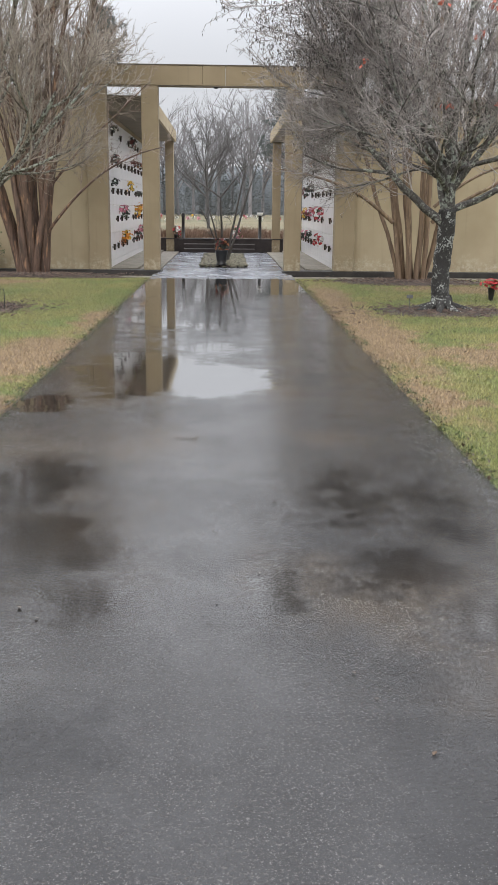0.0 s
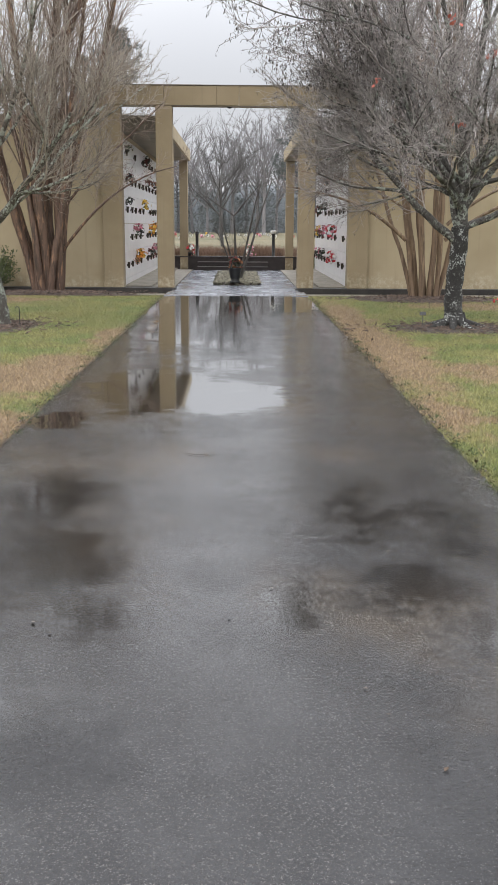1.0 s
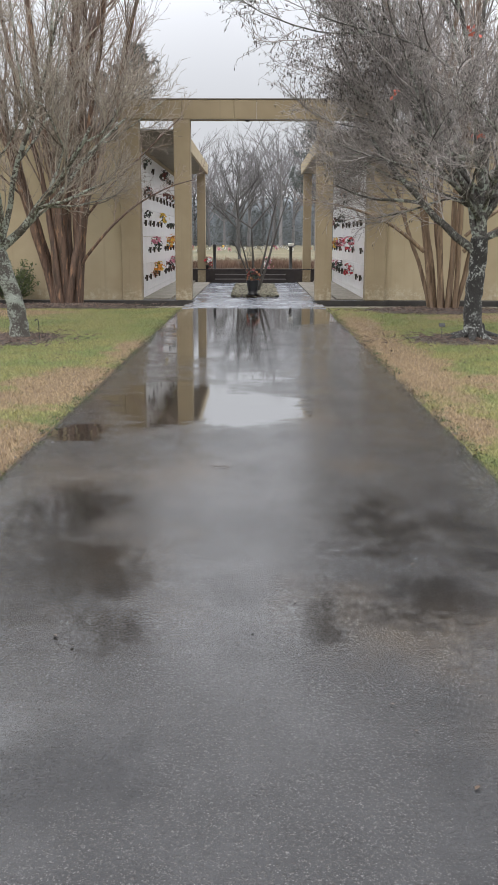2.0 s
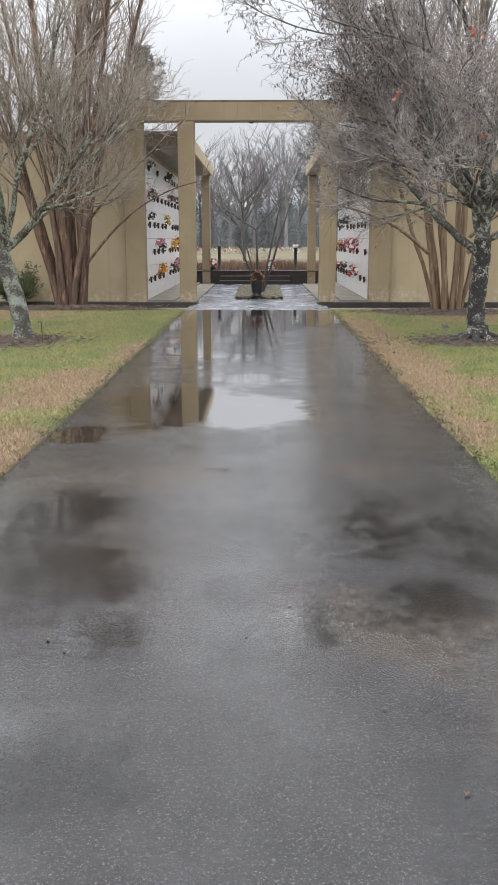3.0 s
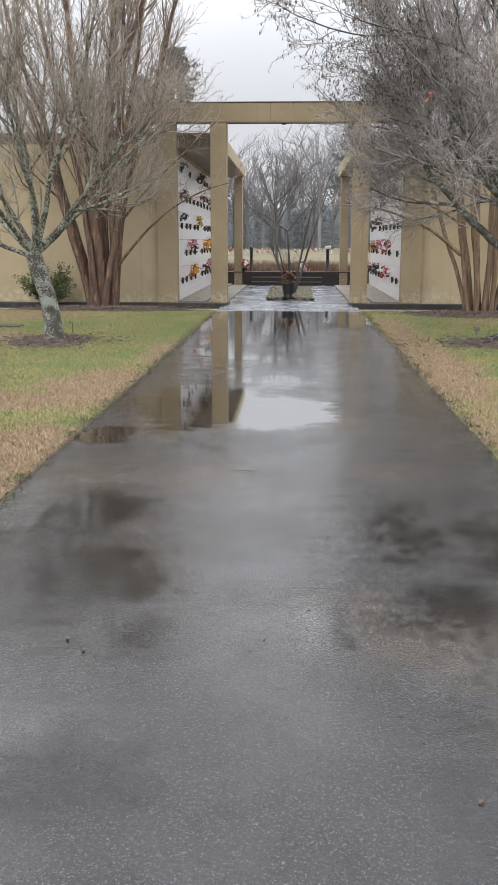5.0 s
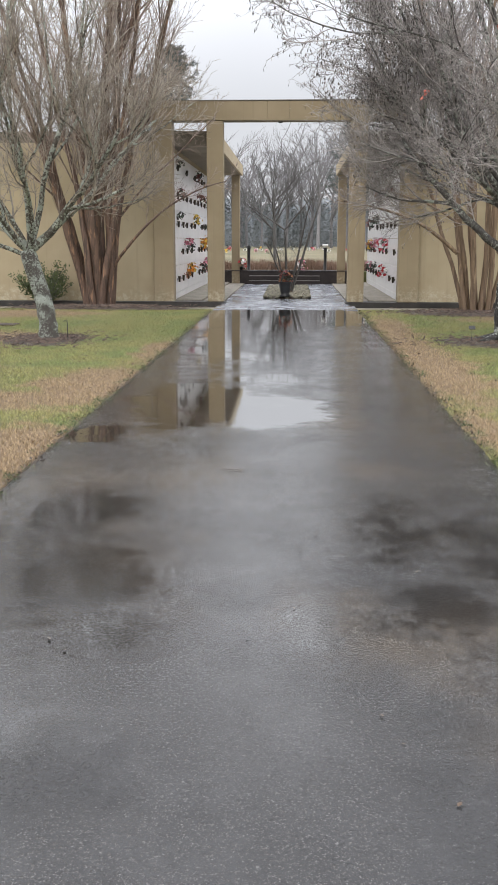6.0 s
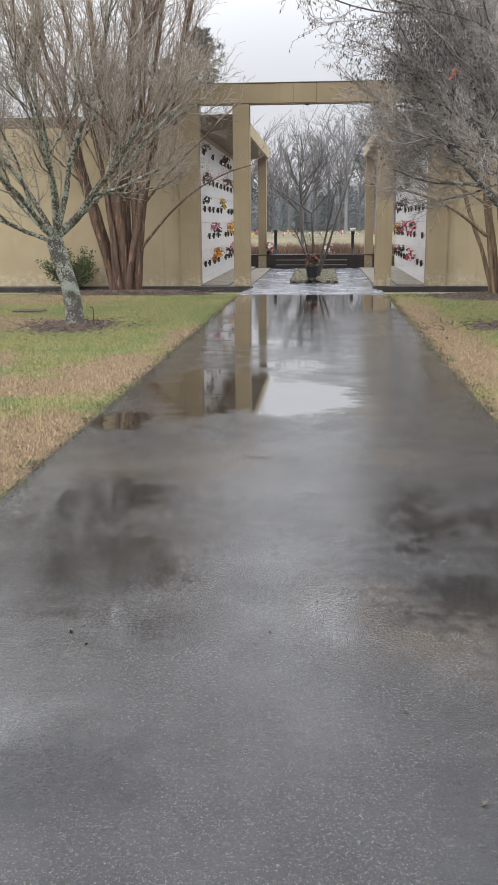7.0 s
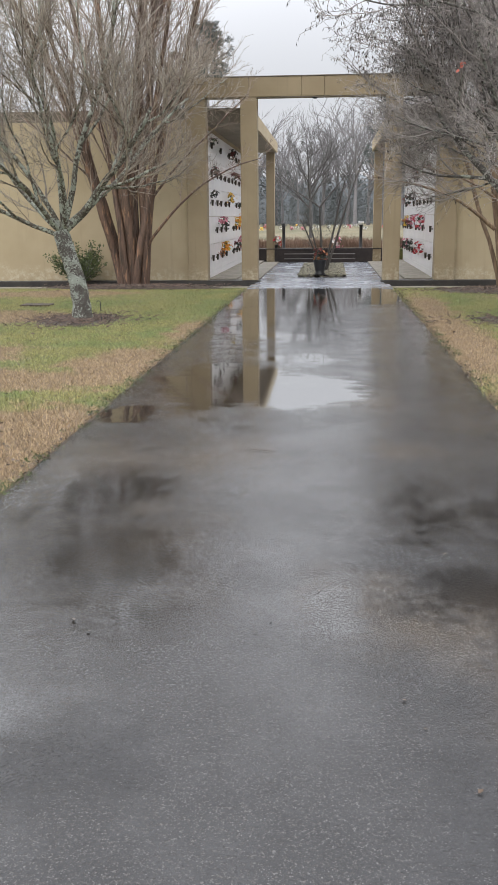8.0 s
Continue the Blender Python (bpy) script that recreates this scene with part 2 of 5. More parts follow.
def bark(name, dark, mid, pale, cover, scale=22.0, stretch=(1, 1, 0.45)):
    """Bark with lichen: cover sets how much of it the pale crust takes."""
    k = Nodes(name)
    rib = k.noise(scale * 1.1, 5, 0.65, stretch=stretch)
    c = k.mix(k.ramp(rib, 0.35, 0.65), dark, mid)
    patch = k.math('ADD', k.math('MULTIPLY', k.noise(scale * 0.4, 5, 0.7), 0.55), k.math('MULTIPLY', k.noise(7.0, 4, 0.6), 0.45))
    crust = k.ramp(patch, 0.56 - cover * 0.16, 0.62 - cover * 0.16)
    c = k.mix(crust, c, k.mix(k.ramp(k.noise(14, 3), 0.4, 0.6), pale, tuple(v * 0.72 for v in pale)))
    k.bump(k.math('ADD', rib, k.math('MULTIPLY', crust, 0.25)), 0.7, 0.02)
    return k.done(c, 0.78)


def smooth_bark(name, a, b, peel):
    k = Nodes(name)
    long = k.noise(9, 5, 0.6, stretch=(2.2, 2.2, 0.22))
    c = k.mix(k.ramp(long, 0.32, 0.62), a, b)
    c = k.mix(k.ramp(k.noise(6, 5, 0.65, stretch=(2, 2, 0.3)), 0.56, 0.66), c, peel)
    k.bump(long, 0.6, 0.012)
    return k.done(c, 0.6)


def twig(name, a, b, rough=0.55):
    k = Nodes(name)
    c = k.mix(k.island, a, b)
    c = k.mix(k.ramp(k.noise(9, 3), 0.4, 0.7, 0, 0.5), c, tuple(0.5 * (p + q) * 1.3 for p, q in zip(a, b)))
    return k.done(c, rough)


def foliage(name, a, b, rough=0.6):
    k = Nodes(name)
    return k.done(k.mix(k.island, a, b), rough)


def lawn_tone(k):
    """Winter lawn: straw where the grass has gone dormant, in drifts beside the path, green elsewhere."""
    x, y, z = k.split()
    wx = k.math('ADD', x, k.math('MULTIPLY', k.math('SUBTRACT', k.noise(1.9, 5, 0.65), 0.5), 1.1))
    wy = k.math('ADD', y, k.math('MULTIPLY', k.math('SUBTRACT', k.noise(1.4, 5, 0.65), 0.5), 2.6))
    drift = blobs(k, wx, wy, ((-1.75, 8.2, 0.75, 1.5, 1.0), (-2.7, 7.3, 1.1, 0.8, 0.9), (-1.75, 5.1, 0.7, 1.5, 1.0), (-3.9, 9.0, 1.0, 0.9, 0.8), (-1.6, 11.0, 0.25, 2.0, 0.6),
                              (-4.6, 12.6, 1.6, 1.2, 0.8), (-5.5, 17.0, 2.5, 1.0, 0.8), (1.75, 10.0, 0.55, 3.6, 1.0), (2.9, 8.4, 1.0, 0.8, 0.9), (1.7, 6.4, 0.35, 1.3, 0.7),
                              (1.8, 14.5, 0.4, 3.0, 0.7), (4.6, 10.2, 1.3, 0.7, 0.7), (4.2, 16.2, 1.8, 0.9, 0.6), (2.3, 3.8, 0.7, 0.9, 0.7)))
    drift = k.math('MAXIMUM', drift, -0.32)
    f = k.math('ADD', drift, k.math('MULTIPLY', k.math('SUBTRACT', k.noise(3.1, 5, 0.7), 0.5), 1.3))
    f = k.math('ADD', f, k.math('MULTIPLY', k.math('SUBTRACT', k.noise(0.45, 3), 0.5), 0.8))
    return k.ramp(k.math('ADD', f, k.ramp(y, 30.0, 60.0, 0.0, 0.3)), -0.12, 0.42)


def soil_lawn():
    k = Nodes("winter_lawn")
    straw = lawn_tone(k)
    fine = k.noise(55, 4, 0.75)
    green = k.mix(k.ramp(fine, 0.3, 0.7), (0.050, 0.056, 0.016), (0.19, 0.20, 0.062))
    tan = k.mix(k.ramp(fine, 0.3, 0.7), (0.095, 0.063, 0.038), (0.30, 0.215, 0.135))
    c = k.mix(straw, green, tan)
    c = k.mix(k.ramp(k.noise(17, 5, 0.75), 0.54, 0.68, 0, 0.75), c, (0.050, 0.040, 0.022))
    x, y, z = k.split()
    meadow = k.mix(k.ramp(k.noise(0.12, 5, 0.6), 0.35, 0.65), (0.10, 0.095, 0.045), (0.165, 0.135, 0.075))
    c = k.mix(k.ramp(y, 29.6, 32.0), c, meadow)
    rag = k.math('ADD', k.math('ABSOLUTE', k.math('SUBTRACT', x, 0.015)), k.math('MULTIPLY', k.math('SUBTRACT', k.noise(8, 4, 0.7), 0.5), 0.12))
    c = k.mix(k.math('MULTIPLY', k.ramp(rag, 1.50, 1.57, 0.8, 0.0), k.ramp(y, 18.6, 19.2, 1.0, 0.0)), c, (0.038, 0.030, 0.021))
    k.bump(fine, 0.9, 0.03)
    return k.done(c, 0.85)


def grass_blade():
    k = Nodes("grass_blades")
    straw = lawn_tone(k)
    lush = k.ramp(k.noise(0.9, 4, 0.65), 0.42, 0.62)
    green = k.mix(k.island, k.mix(lush, (0.12, 0.118, 0.030), (0.070, 0.105, 0.025)), k.mix(lush, (0.47, 0.43, 0.18), (0.33, 0.38, 0.14)))
    tan = k.mix(k.island, (0.12, 0.080, 0.044), (0.54, 0.40, 0.235))
    jitter = k.math('ADD', straw, k.math('MULTIPLY', k.math('SUBTRACT', k.island, 0.5), 0.6))
    c = k.mix(k.ramp(jitter, 0.25, 0.75), green, tan)
    c = k.mix(k.ramp(k.noise(17, 4, 0.75), 0.54, 0.68, 0.0, 0.65), c, (0.070, 0.058, 0.026))
    return k.done(c, 0.6)


M_ASPHALT, M_SLAB, M_MARBLE = wet_asphalt(), wet_slab(), marble()
M_STUCCO = stucco("tan_stucco", (0.355, 0.285, 0.178), (0.42, 0.345, 0.225), (0.25, 0.20, 0.125))
# the frame's stucco, darker and browner than the wall's
M_FRAME = stucco("darker_frame_stucco", (0.245, 0.190, 0.115), (0.305, 0.240, 0.150), (0.165, 0.132, 0.085))
M_LAWN, M_GRASS = soil_lawn(), grass_blade()
M_PLINTH = plain_rough("dark_wet_plinth", (0.018, 0.016, 0.015), (0.040, 0.035, 0.031), 3, 0.5)
M_FASCIA = plain_rough("weathered_brown_fascia", (0.105, 0.088, 0.066), (0.150, 0.126, 0.095), 2, 0.7)
M_CEILING = plain_rough("tan_soffit", (0.20, 0.172, 0.135), (0.25, 0.215, 0.17), 1, 0.85)
M_ROOF = plain_rough("grey_roof_felt", (0.12, 0.12, 0.12), (0.18, 0.18, 0.175), 2, 0.85)
M_STRIP = plain_rough("damp_concrete_strip", (0.17, 0.15, 0.118), (0.26, 0.235, 0.19), 3, 0.7)
M_DARKWALL = plain_rough("dark_brown_brick_paint", (0.020, 0.014, 0.013), (0.038, 0.028, 0.025), 4, 0.45)
# pale tone that paints in the highlight along the step edges
M_STEPEDGE = plain_rough("step_edge_highlight", (0.10, 0.09, 0.085), (0.15, 0.14, 0.13), 5, 0.4)
M_GROUT = plain_rough("dark_joint", (0.03, 0.03, 0.03), (0.055, 0.053, 0.05), 9, 0.8)
M_EDGESTONE = plain_rough("mossy_edge_stone", (0.075, 0.075, 0.045), (0.20, 0.185, 0.135), 9, 0.7)
M_BRONZE = plain_rough("dark_bronze", (0.035, 0.028, 0.022), (0.075, 0.060, 0.045), 30, 0.42, 0.1, 200, 0.7)
M_BLACKMETAL = plain_rough("black_painted_metal", (0.012, 0.012, 0.013), (0.022, 0.022, 0.022), 12, 0.4, 0.1)
M_STEEL = plain_rough("galvanised_wire", (0.07, 0.07, 0.07), (0.12, 0.12, 0.12), 30, 0.4, 0.1, 200, 0.8)
M_LAMPGLASS = plain_rough("frosted_white_globe", (0.74, 0.73, 0.70), (0.82, 0.81, 0.78), 8, 0.3, 0.05)
M_MULCH = plain_rough("wet_bark_mulch", (0.026, 0.018, 0.014), (0.075, 0.051, 0.038), 12, 0.75, 0.8, 45)
M_CHIP = twig("mulch_chips", (0.035, 0.024, 0.019), (0.19, 0.135, 0.105), 0.7)
M_GRAVEL = twig("bed_gravel", (0.070, 0.068, 0.040), (0.34, 0.31, 0.23), 0.6)
M_LEAFLITTER = twig("fallen_leaves", (0.030, 0.021, 0.014), (0.085, 0.052, 0.030), 0.6)
M_LICHEN_BARK = bark("lichen_bark", (0.035, 0.030, 0.026), (0.125, 0.110, 0.092), (0.40, 0.43, 0.37), 0.48, 120.0, (1, 1, 1.8))
M_DARK_BARK = bark("dark_spotted_bark", (0.017, 0.016, 0.015), (0.050, 0.046, 0.042), (0.52, 0.54, 0.50), 0.17, 95.0)
M_LIMB_BARK = bark("grey_limb_bark", (0.040, 0.036, 0.033), (0.125, 0.115, 0.105), (0.40, 0.43, 0.37), 0.34, 60.0)
M_LICHEN_LIMB = bark("lichen_limb_bark", (0.045, 0.038, 0.030), (0.135, 0.115, 0.090), (0.42, 0.45, 0.38), 0.52, 70.0)
M_MYRTLE = smooth_bark("myrtle_bark_red", (0.045, 0.029, 0.022), (0.135, 0.082, 0.057), (0.27, 0.155, 0.092))
M_MYRTLE_TAN = smooth_bark("myrtle_bark_tan", (0.105, 0.068, 0.042), (0.205, 0.138, 0.086), (0.29, 0.20, 0.125))
M_TWIG_GREY = twig("grey_twigs", (0.070, 0.052, 0.039), (0.38, 0.325, 0.255))
M_TWIG_TAN = twig("tan_twigs", (0.085, 0.056, 0.043), (0.40, 0.315, 0.255))
# the pale end of this range paints white highlights onto single twigs
M_TWIG_DARK = twig("dark_wet_twigs_highlit", (0.052, 0.042, 0.041), (0.47, 0.425, 0.40), 0.5)
M_SEED = twig("dry_seed_heads", (0.10, 0.075, 0.055), (0.24, 0.18, 0.13), 0.7)
M_POD = twig("hanging_dry_leaves", (0.030, 0.025, 0.022), (0.090, 0.075, 0.062), 0.6)
M_REDLEAF = twig("last_red_leaves", (0.42, 0.085, 0.06), (0.52, 0.16, 0.11), 0.6)
M_SHRUB = foliage("shrub_leaves", (0.040, 0.058, 0.018), (0.105, 0.13, 0.042))
# these two carry the distance haze as grey in their base colours
M_FAR_BARK = twig("haze_tinted_bark", (0.125, 0.120, 0.122), (0.23, 0.22, 0.222), 0.85)
M_FAR_GREEN = twig("haze_tinted_evergreen", (0.098, 0.108, 0.108), (0.128, 0.138, 0.138), 0.85)
M_COURT_BARK = twig("wet_grey_bark", (0.040, 0.037, 0.033), (0.115, 0.106, 0.094), 0.6)
M_FIELD_BARK = twig("field_tree_bark", (0.055, 0.052, 0.050), (0.10, 0.095, 0.09), 0.8)
# haze is likewise mixed into the far bank's and the pines' colours
M_RIDGE = plain_rough("haze_tinted_far_trees", (0.115, 0.128, 0.138), (0.16, 0.174, 0.184), 0.35, 0.9, 0.2, 2.0)
M_PINE = twig("haze_tinted_needles", (0.060, 0.072, 0.070), (0.115, 0.130, 0.125), 0.7)
M_DRYREED = twig("dry_reed", (0.125, 0.075, 0.055), (0.24, 0.155, 0.11), 0.75)
PETALS = {n: twig("petals_" + n, a, b, 0.6) for n, a, b in (
    ("orange", (0.62, 0.20, 0.03), (0.80, 0.40, 0.06)), ("yellow", (0.70, 0.44, 0.05), (0.82, 0.60, 0.12)),
    ("pink", (0.55, 0.16, 0.24), (0.75, 0.36, 0.42)), ("red", (0.42, 0.02, 0.03), (0.62, 0.06, 0.07)),
    ("white", (0.66, 0.64, 0.62), (0.82, 0.80, 0.78)), ("wine", (0.13, 0.035, 0.035), (0.24, 0.075, 0.06)),
    ("dark", (0.022, 0.026, 0.022), (0.055, 0.060, 0.046)), ("rust", (0.30, 0.11, 0.05), (0.45, 0.20, 0.09)))}
M_LEAFGREEN = foliage("silk_leaves", (0.018, 0.035, 0.014), (0.045, 0.075, 0.03))


# ---- mesh helpers ----
def mesh_of(name, verts, faces, material, smooth=False):
    me = bpy.data.meshes.new(name)
    me.from_pydata(verts, [], faces)
    me.materials.append(material)
    if smooth:
        me.polygons.foreach_set("use_smooth", [True] * len(me.polygons))
    me.update()
    return me


def part(name, data, material, parent, label="", kind=""):
    """Links a bmesh or a mesh as one object under a thing or a part (or at top level, with no parent)."""
    if isinstance(data, bmesh.types.BMesh):
        me = bpy.data.meshes.new(name)
        data.to_mesh(me)
        data.free()
        me.materials.append(material)
    else:
        me = data
    ob = new(name, me)
    if parent is not None:
        ob.parent = parent
    return tagged(ob, label=label, kind=kind)


def add_box(bm, x0, x1, y0, y1, z0, z1, bevel=0.0):
    vs = [bm.verts.new((x, y, z)) for z in (z0, z1) for y in (y0, y1) for x in (x0, x1)]
    fs = [bm.faces.new([vs[i] for i in q]) for q in
          ((0, 2, 3, 1), (4, 5, 7, 6), (0, 1, 5, 4), (2, 6, 7, 3), (0, 4, 6, 2), (1, 3, 7, 5))]
    if bevel:
        es = list({e for f in fs for e in f.edges})
        bmesh.ops.bevel(bm, geom=es, offset=bevel, segments=2, affect='EDGES', profile=0.5)
    return bm


def box(x0, x1, y0, y1, z0, z1, bevel=0.0):
    return add_box(bmesh.new(), x0, x1, y0, y1, z0, z1, bevel)


def lathe(profile, k=16):
    """A closed turned shape from (radius, height) pairs."""
    bm = bmesh.new()
    rings = [[bm.verts.new((r * math.cos(2 * math.pi * i / k), r * math.sin(2 * math.pi * i / k), z)) for i in range(k)] for r, z in profile]
    for a, b in zip(rings, rings[1:]):
        for i in range(k):
            f = bm.faces.new((a[i], a[(i + 1) % k], b[(i + 1) % k], b[i]))
            f.smooth = True
    bm.faces.new(rings[0][::-1])
    bm.faces.new(rings[-1])
    return bm


def structure(name, data, material, label, category=""):
    return tagged(part(name, data, material, None), label=label, category=category, kind="structure")


def thing(name, at, label, category, group=""):
    ob = new(name)
    ob.empty_display_size = 0.2
    ob.location = at
    return tagged(ob, label=label, category=category, group=group)


class Tubes:
    """Gathers tapered tubes and small blades into one mesh."""

    def __init__(self):
        self.v, self.f = [], []

    def tube(self, pts, radii, k, knobs=0.0):
        v, f = self.v, self.f
        n = len(pts)
        start = len(v)
        u = None
        for i in range(n):
            d = (pts[min(i + 1, n - 1)] - pts[max(i - 1, 0)])
            if d.length < 1e-9:
                d = Vector((0, 0, 1))
            d.normalize()
            if u is None:
                u = d.cross(Vector((0.31, 0.87, 0.39))).normalized()
            else:
                u = (u - d * u.dot(d)).normalized()
            w = d.cross(u)
            r, p = radii[i], pts[i]
            for j in range(k):
                a = 2 * math.pi * j / k
                rr = r
                if knobs:
                    q = p + (u * math.cos(a) + w * math.sin(a)) * r
                    rr = r * (1 + knobs * (noise.noise(q * 7.0) + 0.6 * noise.noise(q * 19.0)))
                q = p + u * (rr * math.cos(a)) + w * (rr * math.sin(a))
                v.append((q.x, q.y, q.z))
        for i in range(n - 1):
            a = start + i * k
            for j in range(k):
                j2 = (j + 1) % k
                f.append((a + j, a + j2, a + k + j2, a + k + j))
        f.append(tuple(start + (n - 1) * k + j for j in range(k)))

    def leaf(self, p, d, side, length, width):
        """A small folded leaf: two triangles along d."""
        s = len(self.v)
        mid = p + d * (length * 0.5)
        nrm = d.cross(side) * (width * 0.3)
        for q in (p, mid + side * width - nrm, p + d * length, mid - side * width - nrm):
            self.v.append((q.x, q.y, q.z))
        self.f.append((s, s + 1, s + 2))
        self.f.append((s, s + 2, s + 3))

    def mesh(self, name, material, smooth=True):
        return mesh_of(name, self.v, self.f, material, smooth)


def rand_dir(rng):
    while True:
        d = Vector((rng.uniform(-1, 1), rng.uniform(-1, 1), rng.uniform(-1, 1)))
        if 0.05 < d.length < 1:
            return d.normalized()


def branch_line(rng, p, d, length, n, wander, up, bend=None):
    pts = [p.copy()]
    d = d.normalized()
    step = length / n
    for i in range(n):
        d = d + rand_dir(rng) * wander + Vector((0, 0, up))
        if bend is not None:
            d = d + bend
        d.normalize()
        p = p + d * step
        pts.append(p.copy())
    return pts


def along(pts, t):
    x = t * (len(pts) - 1)
    i = min(int(x), len(pts) - 2)
    a, b = pts[i], pts[i + 1]
    return a.lerp(b, x - i), (b - a).normalized()


def twigs_on(rng, out, pts, r0, r1, P, level, ends=None, thin=0.0030):
    """Covers a branch with side branches, level after level, down to fine twigs."""
    spec = P[level]
    count, length, angle, n, wander, up, start = spec
    total = sum((b - a).length for a, b in zip(pts, pts[1:]))
    turn = rng.uniform(0, 6.28)
    if level == 0:
        length *= min(1.0, total / 3.0)
    if count < 0:
        count = max(2, int(-count * total))
    for j in range(count):
        t = start + (1 - start) * (j + rng.random()) / count
        p, d = along(pts, min(t, 0.999))
        r_here = r0 + (r1 - r0) * t
        turn += 2.4 + rng.uniform(-0.5, 0.5)
        u = d.cross(Vector((0.2, 0.5, 0.84))).normalized()
        w = d.cross(u)
        out_dir = u * math.cos(turn) + w * math.sin(turn)
        a = angle * rng.uniform(0.65, 1.35)
        cd = d * math.cos(a) + out_dir * math.sin(a)
        cl = length * rng.uniform(0.55, 1.25) * (1.0 - 0.35 * t)
        cr = max(min(r_here * 0.62, cl * 0.012 + 0.0016), thin)
        cpts = branch_line(rng, p, cd, cl, n, wander, up)
        last = level + 1 >= len(P)
        ce = cr * (0.45 if not last else 0.5)
        out.tube(cpts, [cr + (ce - cr) * i / n for i in range(n + 1)], 3 if cr < 0.006 else 5)
        if last:
            if ends is not None:
                ends.append((cpts[-1], (cpts[-1] - cpts[-2]).normalized(), cpts))
        else:
            twigs_on(rng, out, cpts, cr, ce, P, level + 1, ends, thin)


def heading(side, rise, depth):
    """A direction from its lean to the side, its rise and its lean along the path."""
    return Vector((side, depth, rise)).normalized()


# ---- ground, path, courtyard floor ----
PATH_L, PATH_R, PATH_END = -1.475, 1.505, 18.2
COURT_END = 29.45


def ground_sheet():
    """One sheet to the horizon, with the raised field behind the courtyard's low wall."""
    xs = [-900, -200, -60, -30] + [-14 + i for i in range(29)] + [30, 60, 200, 900]
    ys = [-300, -60, -20, -8] + [-4 + i for i in range(34)] + [29.62, 29.66, 31, 34, 40, 60, 90, 130, 300, 1500]
    v, f = [], []
    for y in ys:
        for x in xs:
            low = -0.014 + (0.012 * noise.noise(Vector((x * 0.4, y * 0.4, 0))) if abs(x) > 2.2 and y < 29 else 0)
            v.append((x, y, 0.38 if y > 29.64 else low - 0.076 * min(max(y - 18.0, 0.0), 1.0)))
    nx = len(xs)
    for j in range(len(ys) - 1):
        for i in range(nx - 1):
            a = j * nx + i
            f.append((a, a + 1, a + 1 + nx, a + nx))
    return mesh_of("ground", v, f, M_LAWN)


structure("ground", ground_sheet(), M_LAWN, "mown winter lawn, green patches among straw-coloured grass", "lawn")


def path_sheet():
    """The asphalt, 8 cm thick, with ragged edges."""
    rng = random.Random(4)
    nx, ny, y0 = 10, 220, -6.0
    v, f = [], []
    for j in range(ny + 1):
        y = y0 + (PATH_END - y0) * j / ny
        wl_ = 0.018 * noise.noise(Vector((3.1, y * 2.3, 0))) + rng.uniform(-0.008, 0.008)
        wr_ = 0.018 * noise.noise(Vector((9.1, y * 2.3, 0))) + rng.uniform(-0.008, 0.008)
        a, b = PATH_L + wl_, PATH_R + wr_
        v.append((a - 0.02, y, -0.08))
        for i in range(nx + 1):
            t = i / nx
            v.append((a + (b - a) * t, y, -0.008 if i in (0, nx) else 0.0))
        v.append((b + 0.02, y, -0.08))
    w = nx + 3
    for j in range(ny):
        for i in range(w - 1):
            a = j * w + i
            f.append((a, a + 1, a + 1 + w, a + w))
    return mesh_of("path", v, f, M_ASPHALT, False)


structure("path", path_sheet(), M_ASPHALT, "wet dark asphalt footpath with shallow puddles", "path")

# courtyard floor: wet slabs on a dark bed
floor = structure("courtyard_floor", box(-1.42, 1.42, PATH_END, COURT_END, -0.1, -0.012), M_GROUT, "wet grey concrete slabs with dark joints", "paving")
SLAB_D = 1.26
slab_mesh = {}
row, y = 0, PATH_END + 0.003
while y < COURT_END - 0.2:
    d = min(SLAB_D, COURT_END - y)
    for i, (x0, x1) in enumerate((((-1.47, 1.5) if y < 19.3 else (-1.41, 1.41)),)):
        key = (round(d, 3), round(x1 - x0, 3))
        if key not in slab_mesh:
            bm = box(0.004, x1 - x0 - 0.004, 0.012, d - 0.012, -0.06, 0.0, 0.006)
            me = bpy.data.meshes.new("slab")
            bm.to_mesh(me)
            bm.free()
            me.materials.append(M_SLAB)
            slab_mesh[key] = me
        ob = part("slab", slab_mesh[key], M_SLAB, floor)
        ob.location = (x0, y, 0.004 * noise.noise(Vector((i * 3.3, row * 1.7, 0))) + 0.002)
        ob.rotation_euler = (0.003 * noise.noise(Vector((i, row, 5))), 0.003 * noise.noise(Vector((i, row, 9))), 0)
    y += SLAB_D
    row += 1

for s, name in ((-1, "left"), (1, "right")):
    x0, x1 = sorted((s * 1.53, s * 14.0))
    structure("pavement_" + name, box(x0, x1, 19.42, 19.86, -0.14, -0.076, 0.008), M_STRIP, "narrow damp concrete strip along the foot of the building", "paving")

# ---- the entrance frame: columns, piers, beam ----
Y0 = 20.0
portal = thing("entrance_frame", (0, Y0, 0), "tan stucco entrance frame of columns, piers and a crossing beam", "gateway")
def local(bm, at):
    bmesh.ops.translate(bm, verts=bm.verts, vec=-Vector(at))
    return bm
